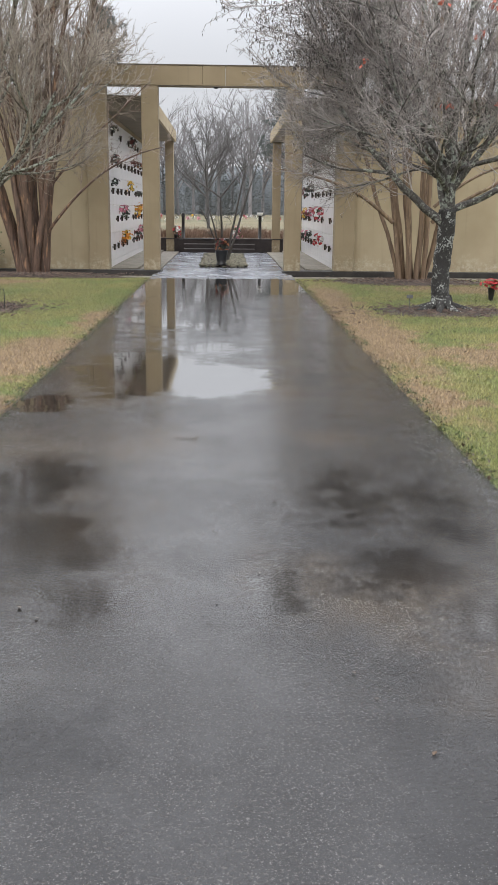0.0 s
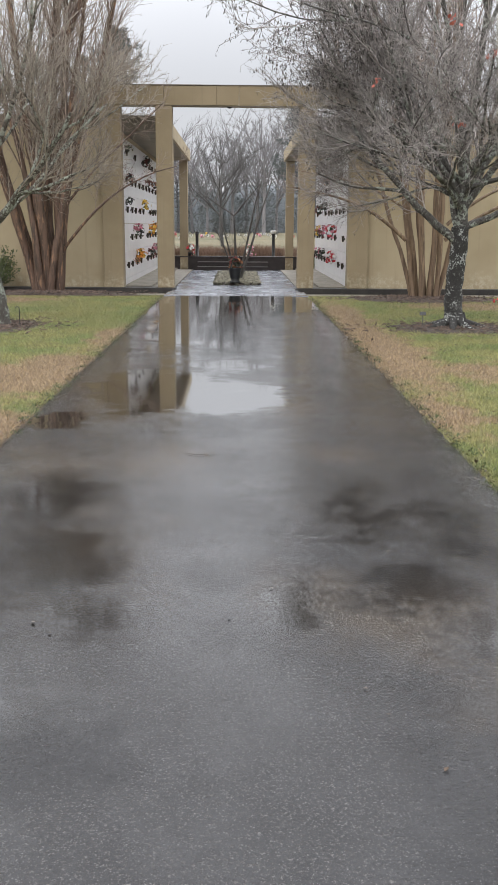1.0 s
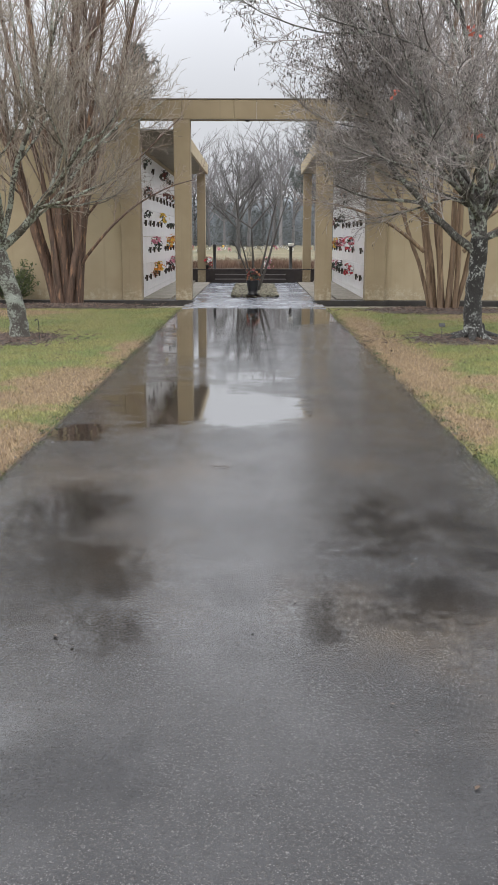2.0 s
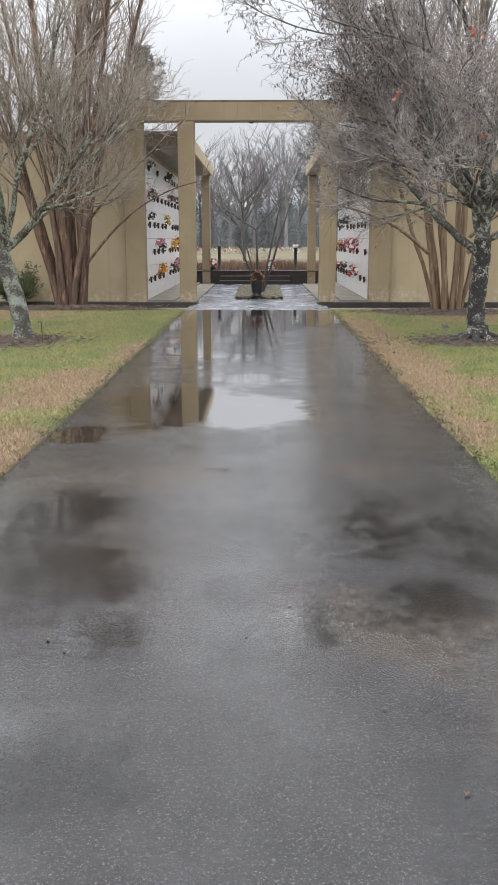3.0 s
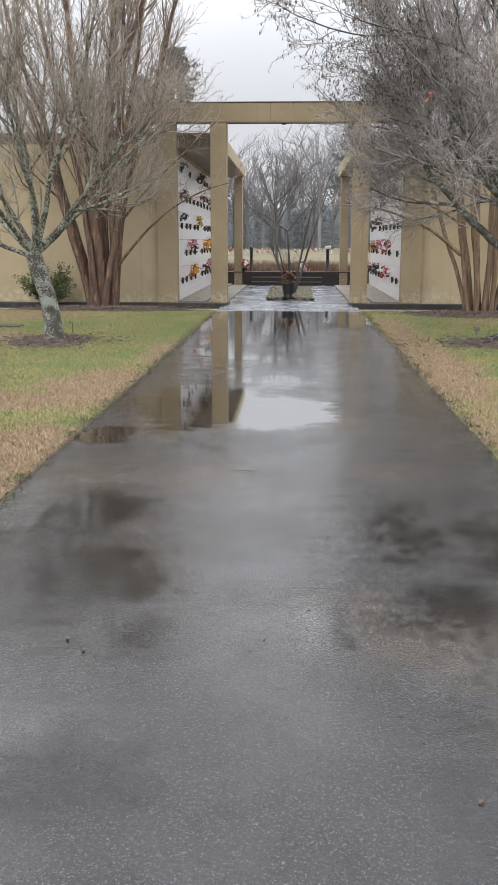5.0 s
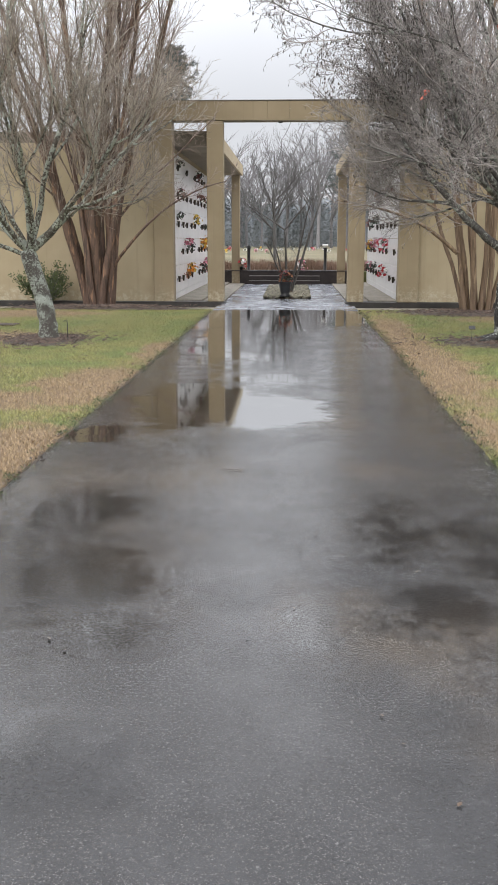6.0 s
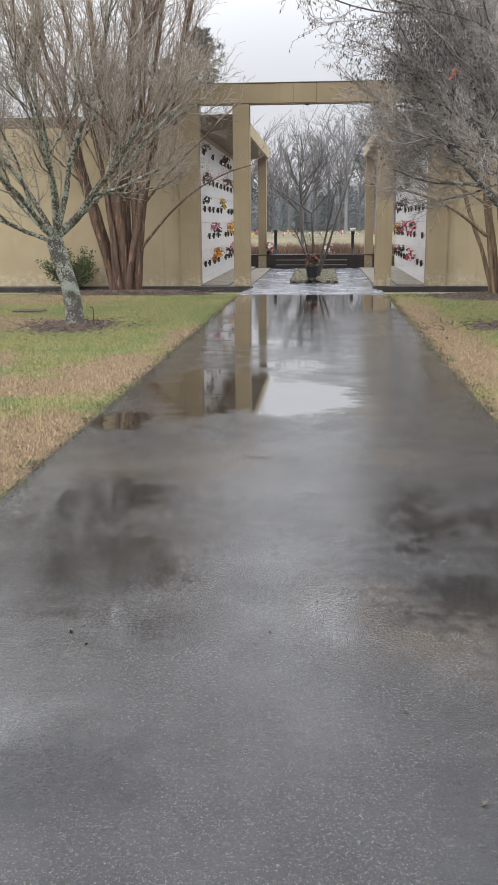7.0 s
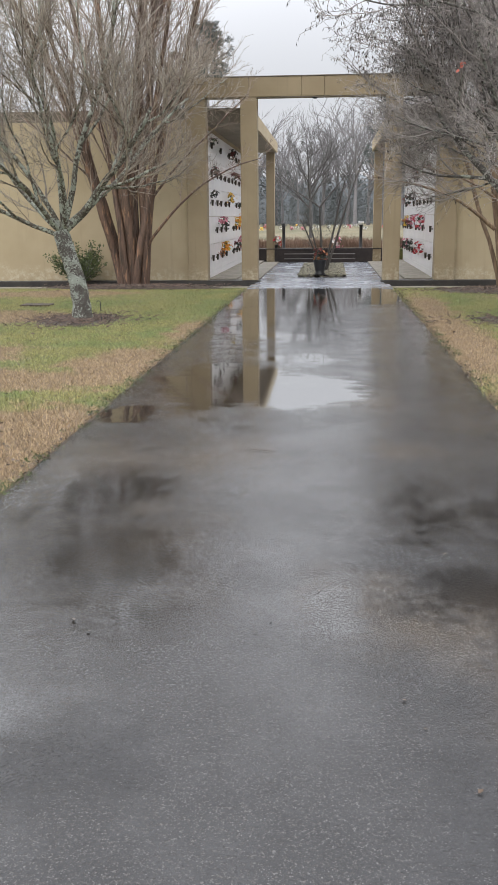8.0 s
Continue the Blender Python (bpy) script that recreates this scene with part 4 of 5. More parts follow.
# dark-trunked tree on the right lawn, the fullest crown
P_RIGHT = [(6, 1.0, 0.55, 7, 0.15, 0.03, 0.14), (5, 0.48, 0.60, 5, 0.18, 0.03, 0.12), (2, 0.16, 0.75, 3, 0.22, 0.02, 0.12)]
tree_c, ends_c, rng_c = spreading_tree((3.17, 12.45, 0.0), 47, "bare tree with dark lichen-spotted bark and a dense crown", (-0.02, 0.0), 1.46, 0.125, 0.115,
               M_DARK_BARK, M_LIMB_BARK, M_TWIG_DARK, (
                   (-0.84, 0.60, -0.05, 2.2, 0.062, 1.24, -0.012), (-0.35, 0.95, 0.1, 3.0, 0.052, 1.40, 0.0),
                   (-0.95, 0.34, 0.3, 2.0, 0.036, 1.85, -0.01),
                   (-0.92, 0.42, -0.1, 1.8, 0.038, 2.35, 0.0), (0.88, 0.45, 0.1, 2.7, 0.052, 1.42, 0.0),
                   (0.95, 0.34, -0.35, 2.5, 0.036, 1.9, 0.0), (0.9, 0.42, 0.4, 2.5, 0.036, 2.2, 0.0),
                   (-0.15, 0.5, -0.85, 2.1, 0.034, 1.8, 0.01), (0.35, 0.55, -0.8, 2.2, 0.034, 2.0, 0.01), (-0.55, 0.62, -0.7, 2.5, 0.036, 1.7, 0.01),
                   (0.2, 0.6, 0.9, 2.4, 0.036, 1.9, 0.01), (-0.45, 0.65, 0.8, 2.6, 0.036, 1.7, 0.01),
                   (-0.74, 0.92, 0.1, 2.6, 0.044, 1.6, 0.02), (-0.70, 0.94, -0.25, 2.6, 0.042, 1.8, 0.02), (-0.70, 0.97, 0.3, 2.5, 0.040, 2.0, 0.02),
                   (-0.52, 1.0, -0.05, 3.5, 0.050, 1.6, 0.005), (-0.54, 1.0, 0.2, 3.2, 0.044, 1.75, 0.008), (-0.42, 1.0, -0.35, 3.8, 0.046, 1.9, 0.005), (-0.25, 1.0, 0.25, 4.2, 0.050, 2.1, 0.005),
                   (0.12, 1.0, -0.1, 4.2, 0.054, 2.4, 0.0), (0.42, 1.0, 0.2, 4.2, 0.048, 1.7, 0.005), (0.72, 0.9, -0.1, 4.0, 0.048, 1.6, 0.008),
                   (0.5, 1.0, -0.4, 3.8, 0.044, 2.1, 0.005), (0.75, 0.75, 0.35, 3.4, 0.042, 1.9, 0.008)), P_RIGHT, leader=(1.5, 0.085), root_count=7)
pods, reds = Tubes(), Tubes()
for p, d, pts in ends_c:
    chance = 0.9 if p.x < -1.4 and p.z > 3.2 else 0.06
    if rng_c.random() < chance:
        for i in range(rng_c.randint(1, 3)):
            q = along(pts, rng_c.uniform(0.35, 0.99))[0]
            hang = (Vector((0, 0, -1)) + rand_dir(rng_c) * 0.45).normalized()
            pods.leaf(q, hang, hang.cross(rand_dir(rng_c)).normalized(), rng_c.uniform(0.03, 0.06), rng_c.uniform(0.005, 0.009))
low_c = [e for e in ends_c if -2.0 < e[0].x < 0.3 and 2.4 < e[0].z < 4.4 and e[0].y < -0.7]
for i in range(9):
    p, d, pts = low_c[rng_c.randrange(len(low_c))]
    for j in range(5):
        q = p + rand_dir(rng_c) * 0.05
        hang = (Vector((0, 0, -1)) + rand_dir(rng_c) * 0.9).normalized()
        reds.leaf(q, hang, hang.cross(rand_dir(rng_c)).normalized(), rng_c.uniform(0.05, 0.09), 0.025)
part("dry_leaves", pods.mesh("dry_leaves", M_POD), M_POD, tree_c, "dark dry leaves hanging from the twig ends", "stuff")
part("red_leaves", reds.mesh("red_leaves", M_REDLEAF), M_REDLEAF, tree_c, "last few red leaves", "stuff")


def myrtle(at, seed, label, stems, side_limbs, stem_mat, P, P_side, seeds=0.0, girth=1.0):
    """A many-stemmed crape myrtle: stems fan from one stool and carry upright twigs."""
    rng = random.Random(seed)
    tree = thing("crape_myrtle", at, label, "tree", "crape myrtles")
    tw, ends = Tubes(), []
    for ox, oy, lean_x, lean_y, length, r in stems:
        p = Vector((ox * 0.8, oy * 0.8, -0.04))
        d = heading(lean_x * 0.7, 1.0, lean_y * 0.7)
        bend = Vector((lean_x * 0.022, lean_y * 0.022, 0.0))
        pts, a, b = limb(rng, tree, "stem", p, d, length * 1.2, r * girth, 0.012, stem_mat, 22, 0.075, 0.0, bend, 12, 0.22)
        twigs_on(rng, tw, pts, a, b, P, 0, ends, 0.0042)
    for ox, oy, z, side, rise, depth, length, r, bx, bz in side_limbs:
        pts, a, b = limb(rng, tree, "limb", Vector((ox, oy, z)), heading(side, rise, depth), length, r, 0.008, stem_mat, 14, 0.06, 0.0, Vector((bx, 0, bz)), 8, 0.1)
        twigs_on(rng, tw, pts, a, b, P_side, 0, ends)
    part("crown", tw.mesh("twigs", M_TWIG_TAN), M_TWIG_TAN, tree, "upright bare twigs", "stuff")
    if seeds:
        h = Tubes()
        for p, d, pts in ends:
            if rng.random() < seeds:
                for i in range(4):
                    q = p + rand_dir(rng) * 0.02
                    e = rand_dir(rng)
                    h.leaf(q, e, e.cross(rand_dir(rng)).normalized(), 0.014, 0.006)
        part("seed_heads", h.mesh("seed_heads", M_SEED), M_SEED, tree, "small dry seed heads", "stuff")
    return tree


P_MYRTLE = [(19, 2.0, 0.42, 8, 0.12, 0.07, 0.26), (9, 0.95, 0.45, 6, 0.15, 0.06, 0.10), (4, 0.36, 0.5, 4, 0.18, 0.05, 0.1)]
P_MYRTLE_THIN = [(14, 2.0, 0.42, 8, 0.12, 0.07, 0.26), (8, 0.95, 0.45, 6, 0.15, 0.06, 0.10), (4, 0.36, 0.5, 4, 0.18, 0.05, 0.1)]
P_SPRAY = [(9, 0.7, 0.6, 5, 0.14, 0.05, 0.35), (6, 0.32, 0.6, 4, 0.18, 0.05, 0.15), (4, 0.14, 0.6, 2, 0.2, 0.04, 0.15)]
myrtle((-3.98, 19.0, -0.03), 61, "many-stemmed crape myrtle with peeling reddish bark, bare in winter",
       ((-0.28, 0.0, -0.26, -0.05, 7.2, 0.085), (-0.16, -0.12, -0.14, -0.08, 7.6, 0.095), (-0.04, 0.1, -0.05, 0.08, 7.8, 0.10),
        (0.06, -0.1, 0.02, -0.06, 7.6, 0.095), (0.16, 0.05, 0.08, 0.05, 7.7, 0.10), (0.26, -0.04, 0.15, -0.05, 7.3, 0.085),
        (0.30, 0.1, 0.19, 0.06, 6.8, 0.075), (-0.2, 0.14, -0.36, 0.1, 6.6, 0.07), (0.1, -0.18, 0.12, -0.22, 6.8, 0.07),
        (-0.08, -0.2, -0.22, -0.2, 6.6, 0.065)),
       ((0.34, -0.05, 0.85, 0.55, 1.0, -0.1, 3.1, 0.032, 0.055, -0.035), (0.40, -0.02, 1.75, 0.55, 0.75, 0.0, 3.0, 0.028, 0.02, -0.01),
        (0.35, 0.0, 2.6, 0.7, 0.8, -0.1, 2.8, 0.026, 0.01, 0.02), (0.38, 0.05, 3.2, 0.75, 0.9, 0.1, 2.8, 0.025, 0.0, 0.03),
        (-0.5, 0.0, 1.9, -0.7, 0.8, -0.1, 2.6, 0.026, -0.02, 0.0)),
       M_MYRTLE, P_MYRTLE, P_SPRAY, 0.3, 1.12)

myrtle((3.76, 17.6, 0.0), 67, "many-stemmed crape myrtle with smooth tan bark, bare in winter",
       ((-0.26, 0.0, -0.16, -0.02, 6.6, 0.062), (-0.19, 0.1, -0.07, 0.05, 6.9, 0.07), (-0.10, -0.1, -0.03, -0.06, 6.8, 0.066),
        (-0.02, 0.06, 0.02, 0.05, 7.0, 0.075), (0.08, -0.06, 0.05, -0.05, 6.9, 0.07), (0.16, 0.1, 0.10, 0.06, 6.7, 0.066),
        (0.25, -0.02, 0.17, -0.03, 6.5, 0.062), (0.31, 0.08, 0.25, 0.07, 6.2, 0.055), (-0.3, 0.1, -0.27, 0.08, 6.2, 0.052)),
       ((-0.42, 0.0, 1.15, -0.75, 0.8, -0.1, 2.6, 0.044, -0.04, -0.035), (-0.42, 0.0, 1.7, -0.8, 0.55, 0.0, 2.3, 0.026, -0.03, -0.005),
        (0.34, 0.0, 1.15, 0.85, 0.7, -0.1, 2.8, 0.044, 0.03, -0.02), (0.38, 0.05, 1.45, 0.85, 0.75, 0.05, 2.7, 0.036, 0.03, -0.02),
        (0.55, -0.05, 1.9, 0.7, 0.8, -0.2, 2.4, 0.026, 0.03, -0.02)),
       M_MYRTLE_TAN, P_MYRTLE_THIN, P_SPRAY, 0.2, 0.86)

# small bare tree in the courtyard bed
rng = random.Random(71)
court_tree = thing("small_tree", (0.0, 23.5, 0.05), "small bare many-stemmed tree in the gravel bed", "tree")
tw = Tubes()
P_SMALL = [(6, 0.6, 0.65, 5, 0.15, 0.05, 0.35), (5, 0.3, 0.6, 3, 0.18, 0.04, 0.2), (3, 0.14, 0.6, 2, 0.2, 0.04, 0.2)]
for ox, side, rise, depth, length, r, bx in ((0.0, 0.0, 1.0, 0.0, 1.6, 0.045, 0.0), (0.08, 0.20, 1.0, -0.1, 2.4, 0.034, 0.004), (0.12, 0.27, 1.0, 0.12, 2.7, 0.034, 0.004),
                                             (-0.05, -0.12, 1.0, 0.05, 1.5, 0.030, -0.02), (-0.07, -0.18, 1.0, -0.1, 1.4, 0.026, -0.03)):
    pts, a, b = limb(rng, court_tree, "stem", Vector((ox, 0, 0)), heading(side, rise, depth), length, r, 0.014, M_COURT_BARK, 12, 0.04, 0.0, Vector((bx, 0, 0)), 8)
    twigs_on(rng, tw, pts, a, b, P_SMALL, 0)
    if ox == 0.0:
        for sx in (-0.95, 0.7):
            q, a2, b2 = limb(rng, court_tree, "limb", pts[-1], heading(sx, 0.75, 0), 1.1, 0.024, 0.008, M_COURT_BARK, 8, 0.06, 0.01, None, 6)
            twigs_on(rng, tw, q, a2, b2, P_SMALL, 0)
part("crown", tw.mesh("twigs", M_COURT_BARK), M_COURT_BARK, court_tree, "thin bare twigs", "stuff")

# ---- distance ----
FIELD_Z = 0.38


def bare_far_tree(rng, t, x, y, h, spread, counts):
    r = h * 0.016
    p = Vector((x, y, FIELD_Z - 0.1))
    pts = branch_line(rng, p, heading(rng.uniform(-0.06, 0.06), 1, 0), h * 0.55, 6, 0.05, 0.03)
    t.tube(pts, [r * (1 - 0.55 * i / 6) for i in range(7)], 6)
    for i in range(counts[0]):
        q, d = along(pts, 0.38 + 0.62 * (i + rng.random()) / counts[0] * 0.99)
        a = rng.uniform(0, 6.283)
        e = Vector((math.cos(a) * spread, math.sin(a) * spread, rng.uniform(0.7, 1.3)))
        l1 = branch_line(rng, q, e, h * rng.uniform(0.3, 0.5), 5, 0.16, 0.06)
        t.tube(l1, [r * 0.42 * (1 - 0.7 * j / 5) for j in range(6)], 4)
        for j in range(counts[1]):
            q2, d2 = along(l1, 0.2 + 0.79 * (j + rng.random()) / counts[1])
            l2 = branch_line(rng, q2, d2 + rand_dir(rng) * 0.85 + Vector((0, 0, 0.2)), h * rng.uniform(0.10, 0.2), 3, 0.2, 0.06)
            t.tube(l2, [r * 0.16 * (1 - 0.6 * m / 3) for m in range(4)], 3)
            for m in range(counts[2]):
                q3, d3 = along(l2, 0.15 + 0.84 * rng.random())
                l3 = branch_line(rng, q3, d3 + rand_dir(rng) * 0.8 + Vector((0, 0, 0.2)), h * rng.uniform(0.04, 0.09), 2, 0.15, 0.05)
                t.tube(l3, [r * 0.075, r * 0.06, r * 0.045], 3)


rng = random.Random(81)
woods = Tubes()
for i in range(58):
    x = -42 + 84 * (i + rng.random()) / 58
    near_gap = math.exp(-((x + 6.0) / 3.5) ** 2)
    bare_far_tree(rng, woods, x, rng.uniform(108, 126), rng.uniform(13.0, 16.5) - 2.0 * near_gap, rng.uniform(0.55, 0.95), (9, 8, 6))
tagged(part("far_woods", woods.mesh("far_woods", M_FAR_BARK), M_FAR_BARK, None), label="line of bare trees behind the field, greyed by painted-in haze", category="woods", kind="stuff")
under = Tubes()
for i in range(150):
    x = -62 + 124 * (i + rng.random()) / 150
    y, h = rng.uniform(112, 145), rng.uniform(4.0, 9.5)
    w = h * rng.uniform(0.25, 0.42)
    for j in range(620):
        z = rng.random() ** 1.1
        a = rng.uniform(0, 6.283)
        rr = w * (1 - z * 0.75) * math.sqrt(rng.random()) * rng.uniform(0.7, 1.15)
        p = Vector((x + math.cos(a) * rr, y + math.sin(a) * rr, FIELD_Z + z * h))
        d = (Vector((math.cos(a), math.sin(a), rng.uniform(-0.5, 0.7)))).normalized()
        under.leaf(p, d, d.cross(rand_dir(rng)).normalized(), rng.uniform(0.18, 0.36), rng.uniform(0.05, 0.10))
tagged(part("far_evergreens", under.mesh("far_evergreens", M_FAR_GREEN, False), M_FAR_GREEN, None), label="dark evergreen growth along the far trees, haze painted into its colour", category="woods", kind="stuff")


# bank added to fill gaps behind the far trees, in a haze colour
ridge_v, ridge_f = [], []
for i in range(241):
    x = -150 + 300 * i / 240
    top = 7.0 + 2.6 * noise.noise(Vector((x * 0.11, 3.0, 0))) + 1.3 * noise.noise(Vector((x * 0.6, 7.0, 0))) + 0.6 * noise.noise(Vector((x * 2.1, 1.0, 0)))
    for j, (dy, zf) in enumerate(((0, 0.0), (0.8, 0.45), (1.6, 0.8), (3.0, 1.0), (9.0, 0.9), (14.0, 0.0))):
        ridge_v.append((x, 146 + dy + 1.5 * noise.noise(Vector((x * 0.4, zf * 3, 5))), FIELD_Z - 0.1 + top * zf))
for i in range(240):
    for j in range(5):
        a = i * 6 + j
        ridge_f.append((a, a + 6, a + 7, a + 1))
structure("backdrop", mesh_of("backdrop", ridge_v, ridge_f, M_RIDGE, True), M_RIDGE, "bank filled in behind the far trees, in a painted haze colour", "woods")


def pine(at, h, crown_from, width, seed):
    rng = random.Random(seed)
    ob = thing("pine_tree", at, "tall dark pine with a ragged crown behind the building", "tree", "pines")
    t = Tubes()
    pts = branch_line(rng, Vector((0, 0, -0.1)), Vector((0, 0, 1)), h, 12, 0.02, 0.05)
    t.tube(pts, [0.24 * (1 - 0.85 * i / 12) for i in range(13)], 8)
    part("trunk", t.mesh("trunk", M_FAR_BARK), M_FAR_BARK, ob)
    br, nd = Tubes(), Tubes()
    for i in range(85):
        f = rng.random()
        z = crown_from + (h - crown_from) * f
        a = rng.uniform(0, 6.283)
        ln = width * (math.sin(math.pi * (0.18 + 0.8 * f)) ** 0.7) * rng.uniform(0.5, 1.1)
        b = branch_line(rng, Vector((0, 0, z * 0.985)), Vector((math.cos(a), math.sin(a), rng.uniform(0.0, 0.5))), ln, 5, 0.12, 0.06)
        br.tube(b, [0.05 * (1 - 0.8 * j / 5) for j in range(6)], 4)
        for j in range(15):
            q, d = along(b, 0.3 + 0.69 * rng.random())
            c = q + rand_dir(rng) * 0.22
            for m in range(9):
                e = (rand_dir(rng) + d * 0.5 + Vector((0, 0, 0.4))).normalized()
                nd.leaf(c, e, e.cross(rand_dir(rng)).normalized(), rng.uniform(0.2, 0.36), 0.022)
    part("branch_mass", br.mesh("branches", M_FAR_BARK), M_FAR_BARK, ob)
    part("needles", nd.mesh("needles", M_PINE, False), M_PINE, ob, "dark green needles, greyed by painted-in haze", "stuff")
    return ob


pine((-9.4, 74.0, 0.38), 15.4, 10.6, 2.4, 5)
pine((5.3, 80.0, 0.38), 11.0, 3.0, 3.2, 8)
pine((-13.5, 84.0, 0.38), 15.0, 6.5, 2.6, 9)

rng = random.Random(91)
mid = thing("field_tree", (-0.75, 46.0, 0.38), "bare grey tree standing alone in the field", "tree")
t = Tubes()
bare_far_tree(rng, t, 0, 0, 5.8, 0.9, (11, 10, 8))
for i, (vx, vy, vz) in enumerate(t.v):
    t.v[i] = (vx, vy, vz - FIELD_Z)
part("crown", t.mesh("crown", M_FIELD_BARK), M_FIELD_BARK, mid)

# dry reeds behind the low wall
rng = random.Random(95)
reeds = Tubes()
for i in range(14000):
    x, y = rng.uniform(-4.2, 4.2), 30.6 + 5.5 * rng.random() ** 1.5
    p = Vector((x, y, FIELD_Z - 0.02))
    d = (Vector((0, 0, 1)) + rand_dir(rng) * 0.45).normalized()
    hgt = rng.uniform(0.2, 0.48) * (0.75 + 0.5 * noise.noise(Vector((x * 0.8, y * 0.8, 0))))
    reeds.leaf(p, d, d.cross(rand_dir(rng)).normalized(), hgt, rng.uniform(0.004, 0.009))
tagged(part("dry_reeds", reeds.mesh("dry_reeds", M_DRYREED, False), M_DRYREED, None), label="band of brown dry grass behind the low wall", category="grass", kind="stuff")

# flowers on graves in the field
proto = bouquet((-3.0, 78.0, 0.5), ("white",), 0.2, 401, "small grave flowers in the far field", 0, "grave flowers")
kinds = [proto] + [bouquet((x * 1.3, 84.0, 0.5), (c,), 0.2, 402 + i, "small grave flowers in the far field", 0, "grave flowers") for i, (x, c) in enumerate(((1.5, "pink"), (3.4, "yellow"), (-4.4, "red")))]
for i in range(26):
    d = rng.uniform(66, 112)
    copy_thing(kinds[i % 4] if rng.random() < 0.5 else kinds[0], pose(rng.uniform(-0.11, 0.09) * d, d, 0.48))

# ---- lawn details ----
def in_lawn(rng, y0=2.6, y1=19.4):
    y = y0 + (y1 - y0) * rng.random() ** 1.25
    s = rng.choice((-1, 1))
    x = s * (1.49 + rng.random() * (0.9 + 0.26 * y))
    return x, y


rng = random.Random(101)
bv, bf = [], []
for i in range(420000):
    x, y = in_lawn(rng)
    h = rng.uniform(0.007, 0.022) * (1.0 if abs(x) > 1.62 else 0.8)
    a = rng.uniform(0, 6.283)
    w = rng.uniform(0.0016, 0.0036)
    lx, ly = rng.uniform(-2.0, 2.0) * h, rng.uniform(-1.6, 1.6) * h
    k = len(bv)
    g = -0.076 * min(max(y - 18.0, 0.0), 1.0)  # the lawn dips towards the building
    bv += [(x + w * math.cos(a), y + w * math.sin(a), g - 0.016), (x - w * math.cos(a), y - w * math.sin(a), g - 0.016), (x + lx, y + ly, g + h)]
    bf.append((k, k + 1, k + 2))
tagged(part("grass", mesh_of("grass", bv, bf, M_GRASS), M_GRASS, None), label="short winter grass, green and straw-coloured", category="grass", kind="stuff")

# green weeds that creep over the asphalt's edge
weeds = Tubes()
for i in range(230):
    y = 2.8 + 15 * rng.random() ** 2.0
    s = rng.choice((-1, 1))
    x = (PATH_L if s < 0 else PATH_R) + s * rng.uniform(-0.03, 0.10)
    for j in range(rng.randint(8, 22)):
        d = (rand_dir(rng) + Vector((0, 0, 0.8))).normalized()
        weeds.leaf(Vector((x + rng.gauss(0, 0.03), y + rng.gauss(0, 0.04), 0.0)), d, d.cross(rand_dir(rng)).normalized(), rng.uniform(0.010, 0.028), rng.uniform(0.003, 0.006))
tagged(part("edge_weeds", weeds.mesh("edge_weeds", M_SHRUB, False), M_SHRUB, None), label="low green weeds along the path's edge", category="weeds", kind="stuff")

litter = Tubes()
for i in range(1500):
    x, y = in_lawn(rng, 3.0)
    d = Vector((rng.uniform(-1, 1), rng.uniform(-1, 1), rng.uniform(0, 0.2))).normalized()
    litter.leaf(Vector((x, y, 0.024)), d, d.cross(Vector((0, 0.3, 1))).normalized(), rng.uniform(0.018, 0.045), rng.uniform(0.007, 0.015))
for i in range(1100):
    y = 2.6 + 15.4 * rng.random() ** 1.4
    s = rng.choice((-1, 1))
    x = (PATH_L if s < 0 else PATH_R) + s * rng.gauss(0.012, 0.028)
    d = Vector((rng.uniform(-1, 1), rng.uniform(-1, 1), rng.uniform(0, 0.5))).normalized()
    litter.leaf(Vector((x, y, 0.006)), d, d.cross(Vector((0, 0.3, 1))).normalized(), rng.uniform(0.012, 0.04), rng.uniform(0.006, 0.013))
for i in range(70):
    x, y = rng.uniform(-1.4, 1.45), 1.4 + 16 * rng.random() ** 1.5
    d = Vector((rng.uniform(-1, 1), rng.uniform(-1, 1), rng.uniform(0.0, 0.25))).normalized()
    litter.leaf(Vector((x, y, 0.004)), d, d.cross(Vector((0, 0.3, 1))).normalized(), rng.uniform(0.010, 0.032), rng.uniform(0.003, 0.008))
tagged(part("fallen_leaves", litter.mesh("fallen_leaves", M_LEAFLITTER, False), M_LEAFLITTER, None), label="scattered dark fallen leaves", category="leaves", kind="stuff")


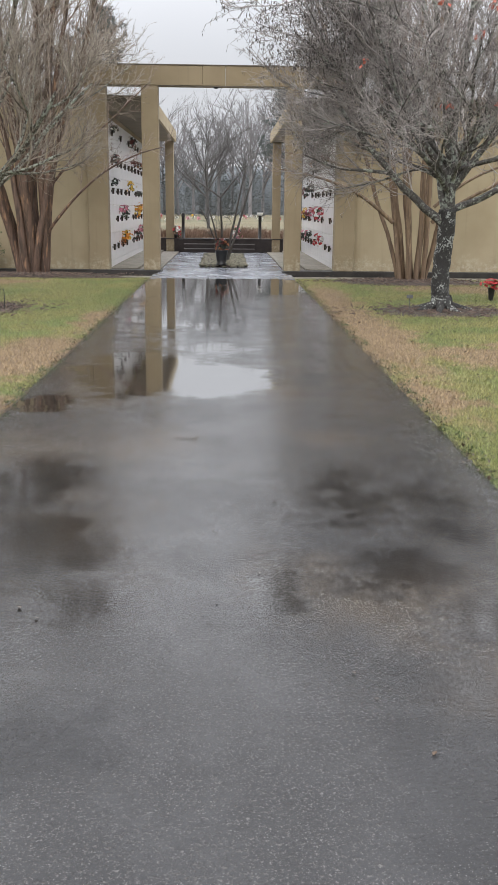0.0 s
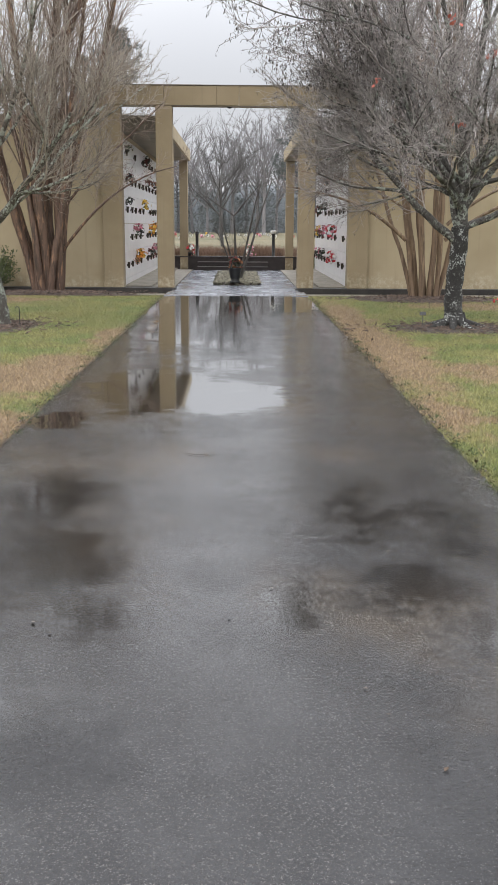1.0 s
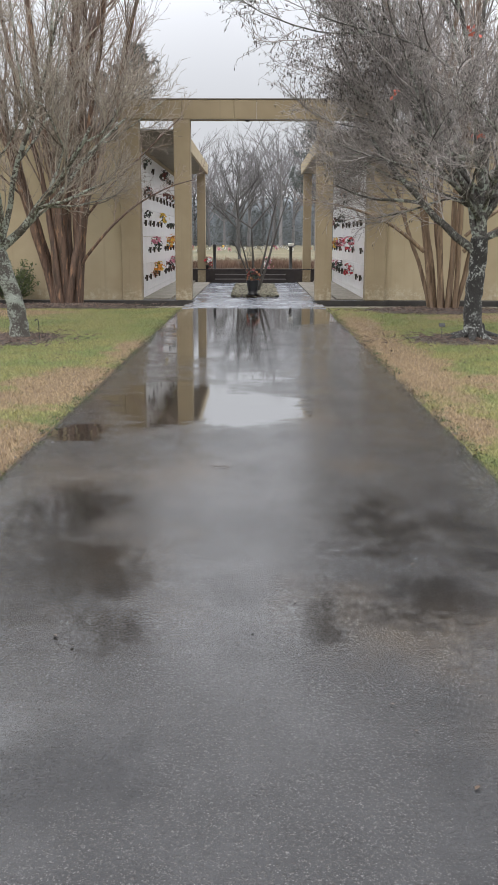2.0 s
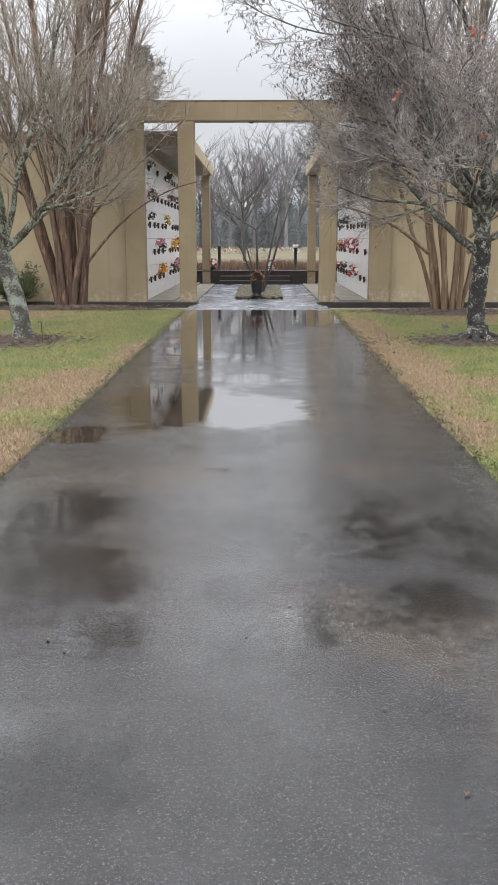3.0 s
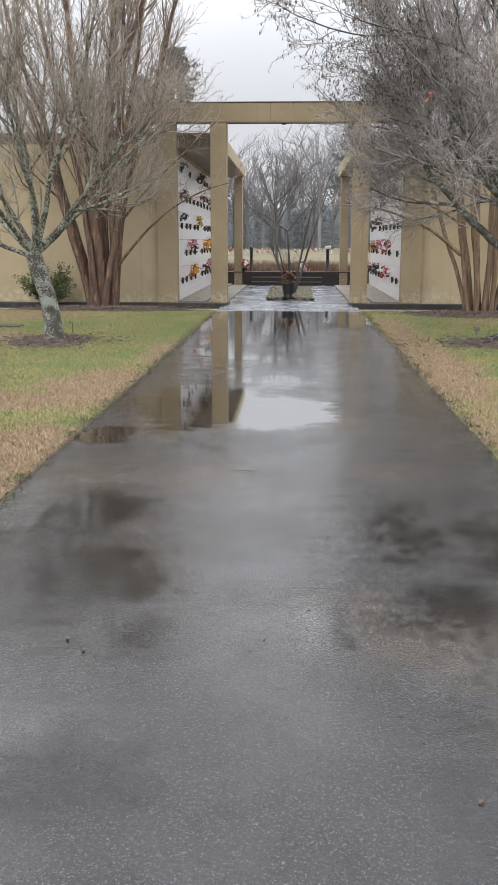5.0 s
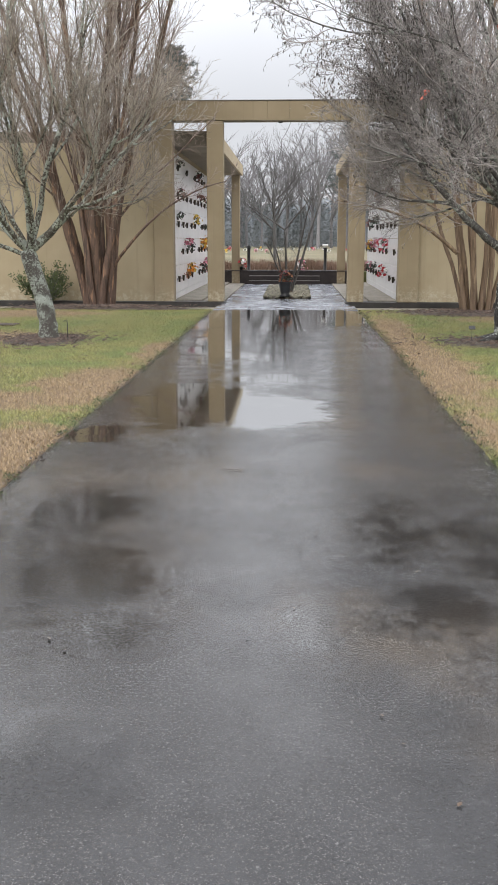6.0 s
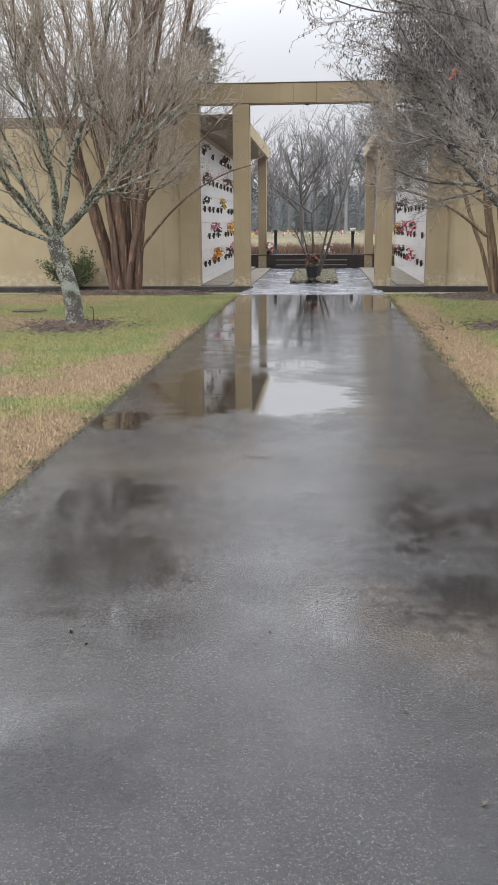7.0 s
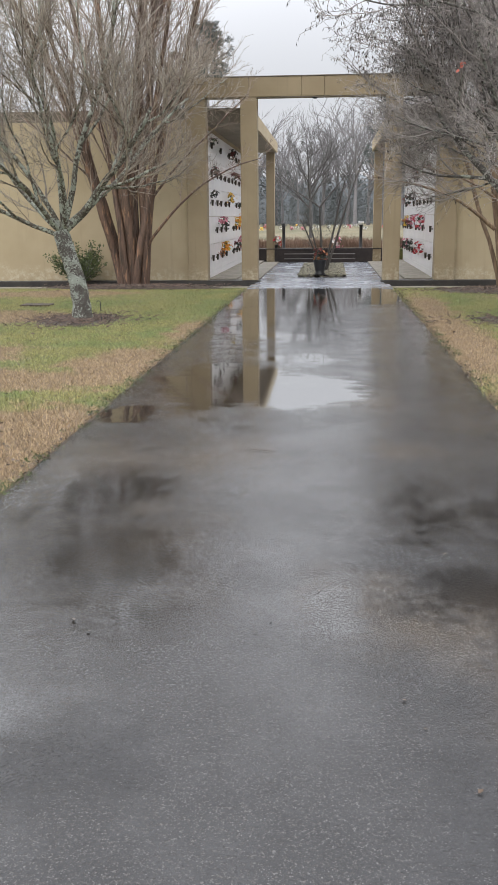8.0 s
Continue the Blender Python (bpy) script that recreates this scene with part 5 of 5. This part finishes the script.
def mulch(x0, y0, rx, ry, hgt, chips, seed, label):
    """A ragged low mound of mulch with loose chips on it."""
    rng = random.Random(seed)
    ob = thing("mulch_ring", (x0, y0, 0), label, "mulch", "mulch rings")
    v, f = [(0, 0, hgt)], []
    rings, k = 7, 40
    for i in range(1, rings + 1):
        q = i / rings
        for j in range(k):
            a = 6.283 * j / k
            edge = 1 + 0.35 * noise.noise(Vector((math.cos(a) * 1.6 + seed, math.sin(a) * 1.6, 0))) + 0.12 * noise.noise(Vector((math.cos(a) * 6, math.sin(a) * 6 + seed, 3)))
            z = hgt * (1 - q * q) + 0.018 * noise.noise(Vector((a * 3, q * 7, seed)))
            v.append((rx * q * edge * math.cos(a), ry * q * edge * math.sin(a), z if i < rings else -0.02))
    for j in range(k):
        f.append((0, 1 + j, 1 + (j + 1) % k))
    for i in range(rings - 1):
        for j in range(k):
            a, b = 1 + i * k + j, 1 + i * k + (j + 1) % k
            f.append((a, a + k, b + k, b))
    part("mound", mesh_of("mound", v, f, M_MULCH, True), M_MULCH, ob)
    c = Tubes()
    for i in range(chips):
        q, a = abs(rng.gauss(0, 0.62)), rng.uniform(0, 6.283)
        p = Vector((rx * q * math.cos(a), ry * q * math.sin(a), max(hgt * (1 - q * q), 0.0) + 0.012))
        d = Vector((rng.uniform(-1, 1), rng.uniform(-1, 1), rng.uniform(-0.12, 0.35))).normalized()
        ln = rng.uniform(0.03, 0.11)
        c.tube([p - d * ln * 0.5, p + d * ln * 0.5], [rng.uniform(0.004, 0.011), rng.uniform(0.003, 0.008)], 4)
    part("mulch_layer", c.mesh("chips", M_CHIP, False), M_CHIP, ob, "loose bark chips", "stuff")


mulch(-3.37, 12.3, 0.7, 0.85, 0.02, 1000, 3, "thin ring of mulch and leaves round the leaning tree")
mulch(-3.9, 18.75, 1.7, 0.7, 0.03, 1500, 7, "mound of bark mulch under the crape myrtle")
mulch(3.25, 12.4, 1.1, 0.7, 0.02, 900, 12, "dark mulch and roots round the dark tree")
mulch(3.7, 17.65, 1.5, 0.8, 0.05, 1300, 15, "mound of bark mulch under the crape myrtle")

# evergreen shrub against the wall
rng = random.Random(111)
shrub = thing("shrub", (-5.3, 19.55, 0.0), "small evergreen shrub against the wall", "shrub")
st, lv = Tubes(), Tubes()
for i in range(46):
    a = rng.uniform(0, 6.283)
    b = branch_line(rng, Vector((0, 0, 0)), Vector((math.cos(a) * rng.uniform(0.2, 1.0), math.sin(a) * 0.45, 0.7)), rng.uniform(0.55, 1.05), 5, 0.14, 0.02)
    st.tube(b, [0.012 * (1 - 0.7 * j / 5) for j in range(6)], 4)
    for j in range(75):
        q, d = along(b, 0.3 + 0.69 * rng.random())
        e = (rand_dir(rng) + d * 0.6).normalized()
        lv.leaf(q + rand_dir(rng) * 0.07, e, e.cross(rand_dir(rng)).normalized(), rng.uniform(0.05, 0.09), rng.uniform(0.010, 0.018))
part("stem_mass", st.mesh("stems", M_LIMB_BARK), M_LIMB_BARK, shrub)
part("foliage", lv.mesh("leaves", M_SHRUB, False), M_SHRUB, shrub, "dense dark green leaves", "stuff")

# small things on the lawns
vase = thing("ground_vase", (4.36, 14.1, 0.0), "dark ground vase holding red flowers on the lawn", "vase")
part("body", lathe([(0.035, -0.02), (0.035, 0.0), (0.045, 0.08), (0.06, 0.19), (0.065, 0.2), (0.05, 0.19)], 14), M_BLACKMETAL, vase)
bouquet((4.36, 14.1, 0.245), ("red",), 0.14, 501, "bright red silk flowers in the ground vase", 0.2, "lawn flowers").scale = (1.5, 1.3, 0.75)
marker = thing("plant_marker", (2.7, 12.4, 0.0), "small metal marker plate on a thin stake in the lawn", "marker")
part("stake", lathe([(0.005, -0.05), (0.005, 0.19)], 8), M_STEEL, marker)
bm = box(-0.045, 0.045, -0.004, 0.004, -0.028, 0.028, 0.002)
bmesh.ops.transform(bm, matrix=pose(0, 0, 0.2, -35, 0, 0), verts=bm.verts)
part("plate", bm, M_STEEL, marker)
stake = thing("wire_hook", (-2.95, 12.0, 0.0), "thin wire hook standing in the lawn", "hook")
w = Tubes()
w.tube([Vector((0, 0, -0.05)), Vector((0, 0, 0.27)), Vector((-0.01, 0, 0.295)), Vector((-0.035, 0, 0.30)), Vector((-0.05, 0, 0.28))], [0.006] * 5, 6)
part("wire", w.mesh("wire", M_BLACKMETAL), M_BLACKMETAL, stake)
stone = thing("flat_marker", (-4.7, 14.6, 0.0), "flat grey grave marker set in the lawn", "grave marker")
part("slab", box(-0.25, 0.25, -0.16, 0.16, -0.03, 0.014, 0.006), M_MULCH, stone)

# bits on the asphalt
# curved crack lines in the asphalt, built as thin dark tubes lying on it
fallen = thing("fallen_twig", (-0.17, 4.9, 0.004), "small dark curved crack lines in the wet asphalt, built as thin tubes", "twig")
w = Tubes()
w.tube([Vector((-0.09, 0.03, 0)), Vector((-0.04, -0.02, 0.003)), Vector((0.03, -0.03, 0.003)), Vector((0.10, 0.02, 0))], [0.0008, 0.002, 0.002, 0.0008], 6)
w.tube([Vector((0.03, -0.03, 0.003)), Vector((0.07, -0.07, 0.002))], [0.002, 0.001], 5)
part("wood", w.mesh("wood", M_LEAFLITTER), M_LEAFLITTER, fallen)
peb = thing("pebble", (0.04, 2.415, -0.003), "small dark pebble on the asphalt", "stone")
w = Tubes()
w.tube([Vector((-0.006, 0, 0.003)), Vector((-0.003, 0, 0.0045)), Vector((0.003, 0.001, 0.0045)), Vector((0.006, 0, 0.003))], [0.001, 0.0035, 0.003, 0.001], 7, 0.4)
part("stone", w.mesh("stone", M_BLACKMETAL), M_BLACKMETAL, peb)
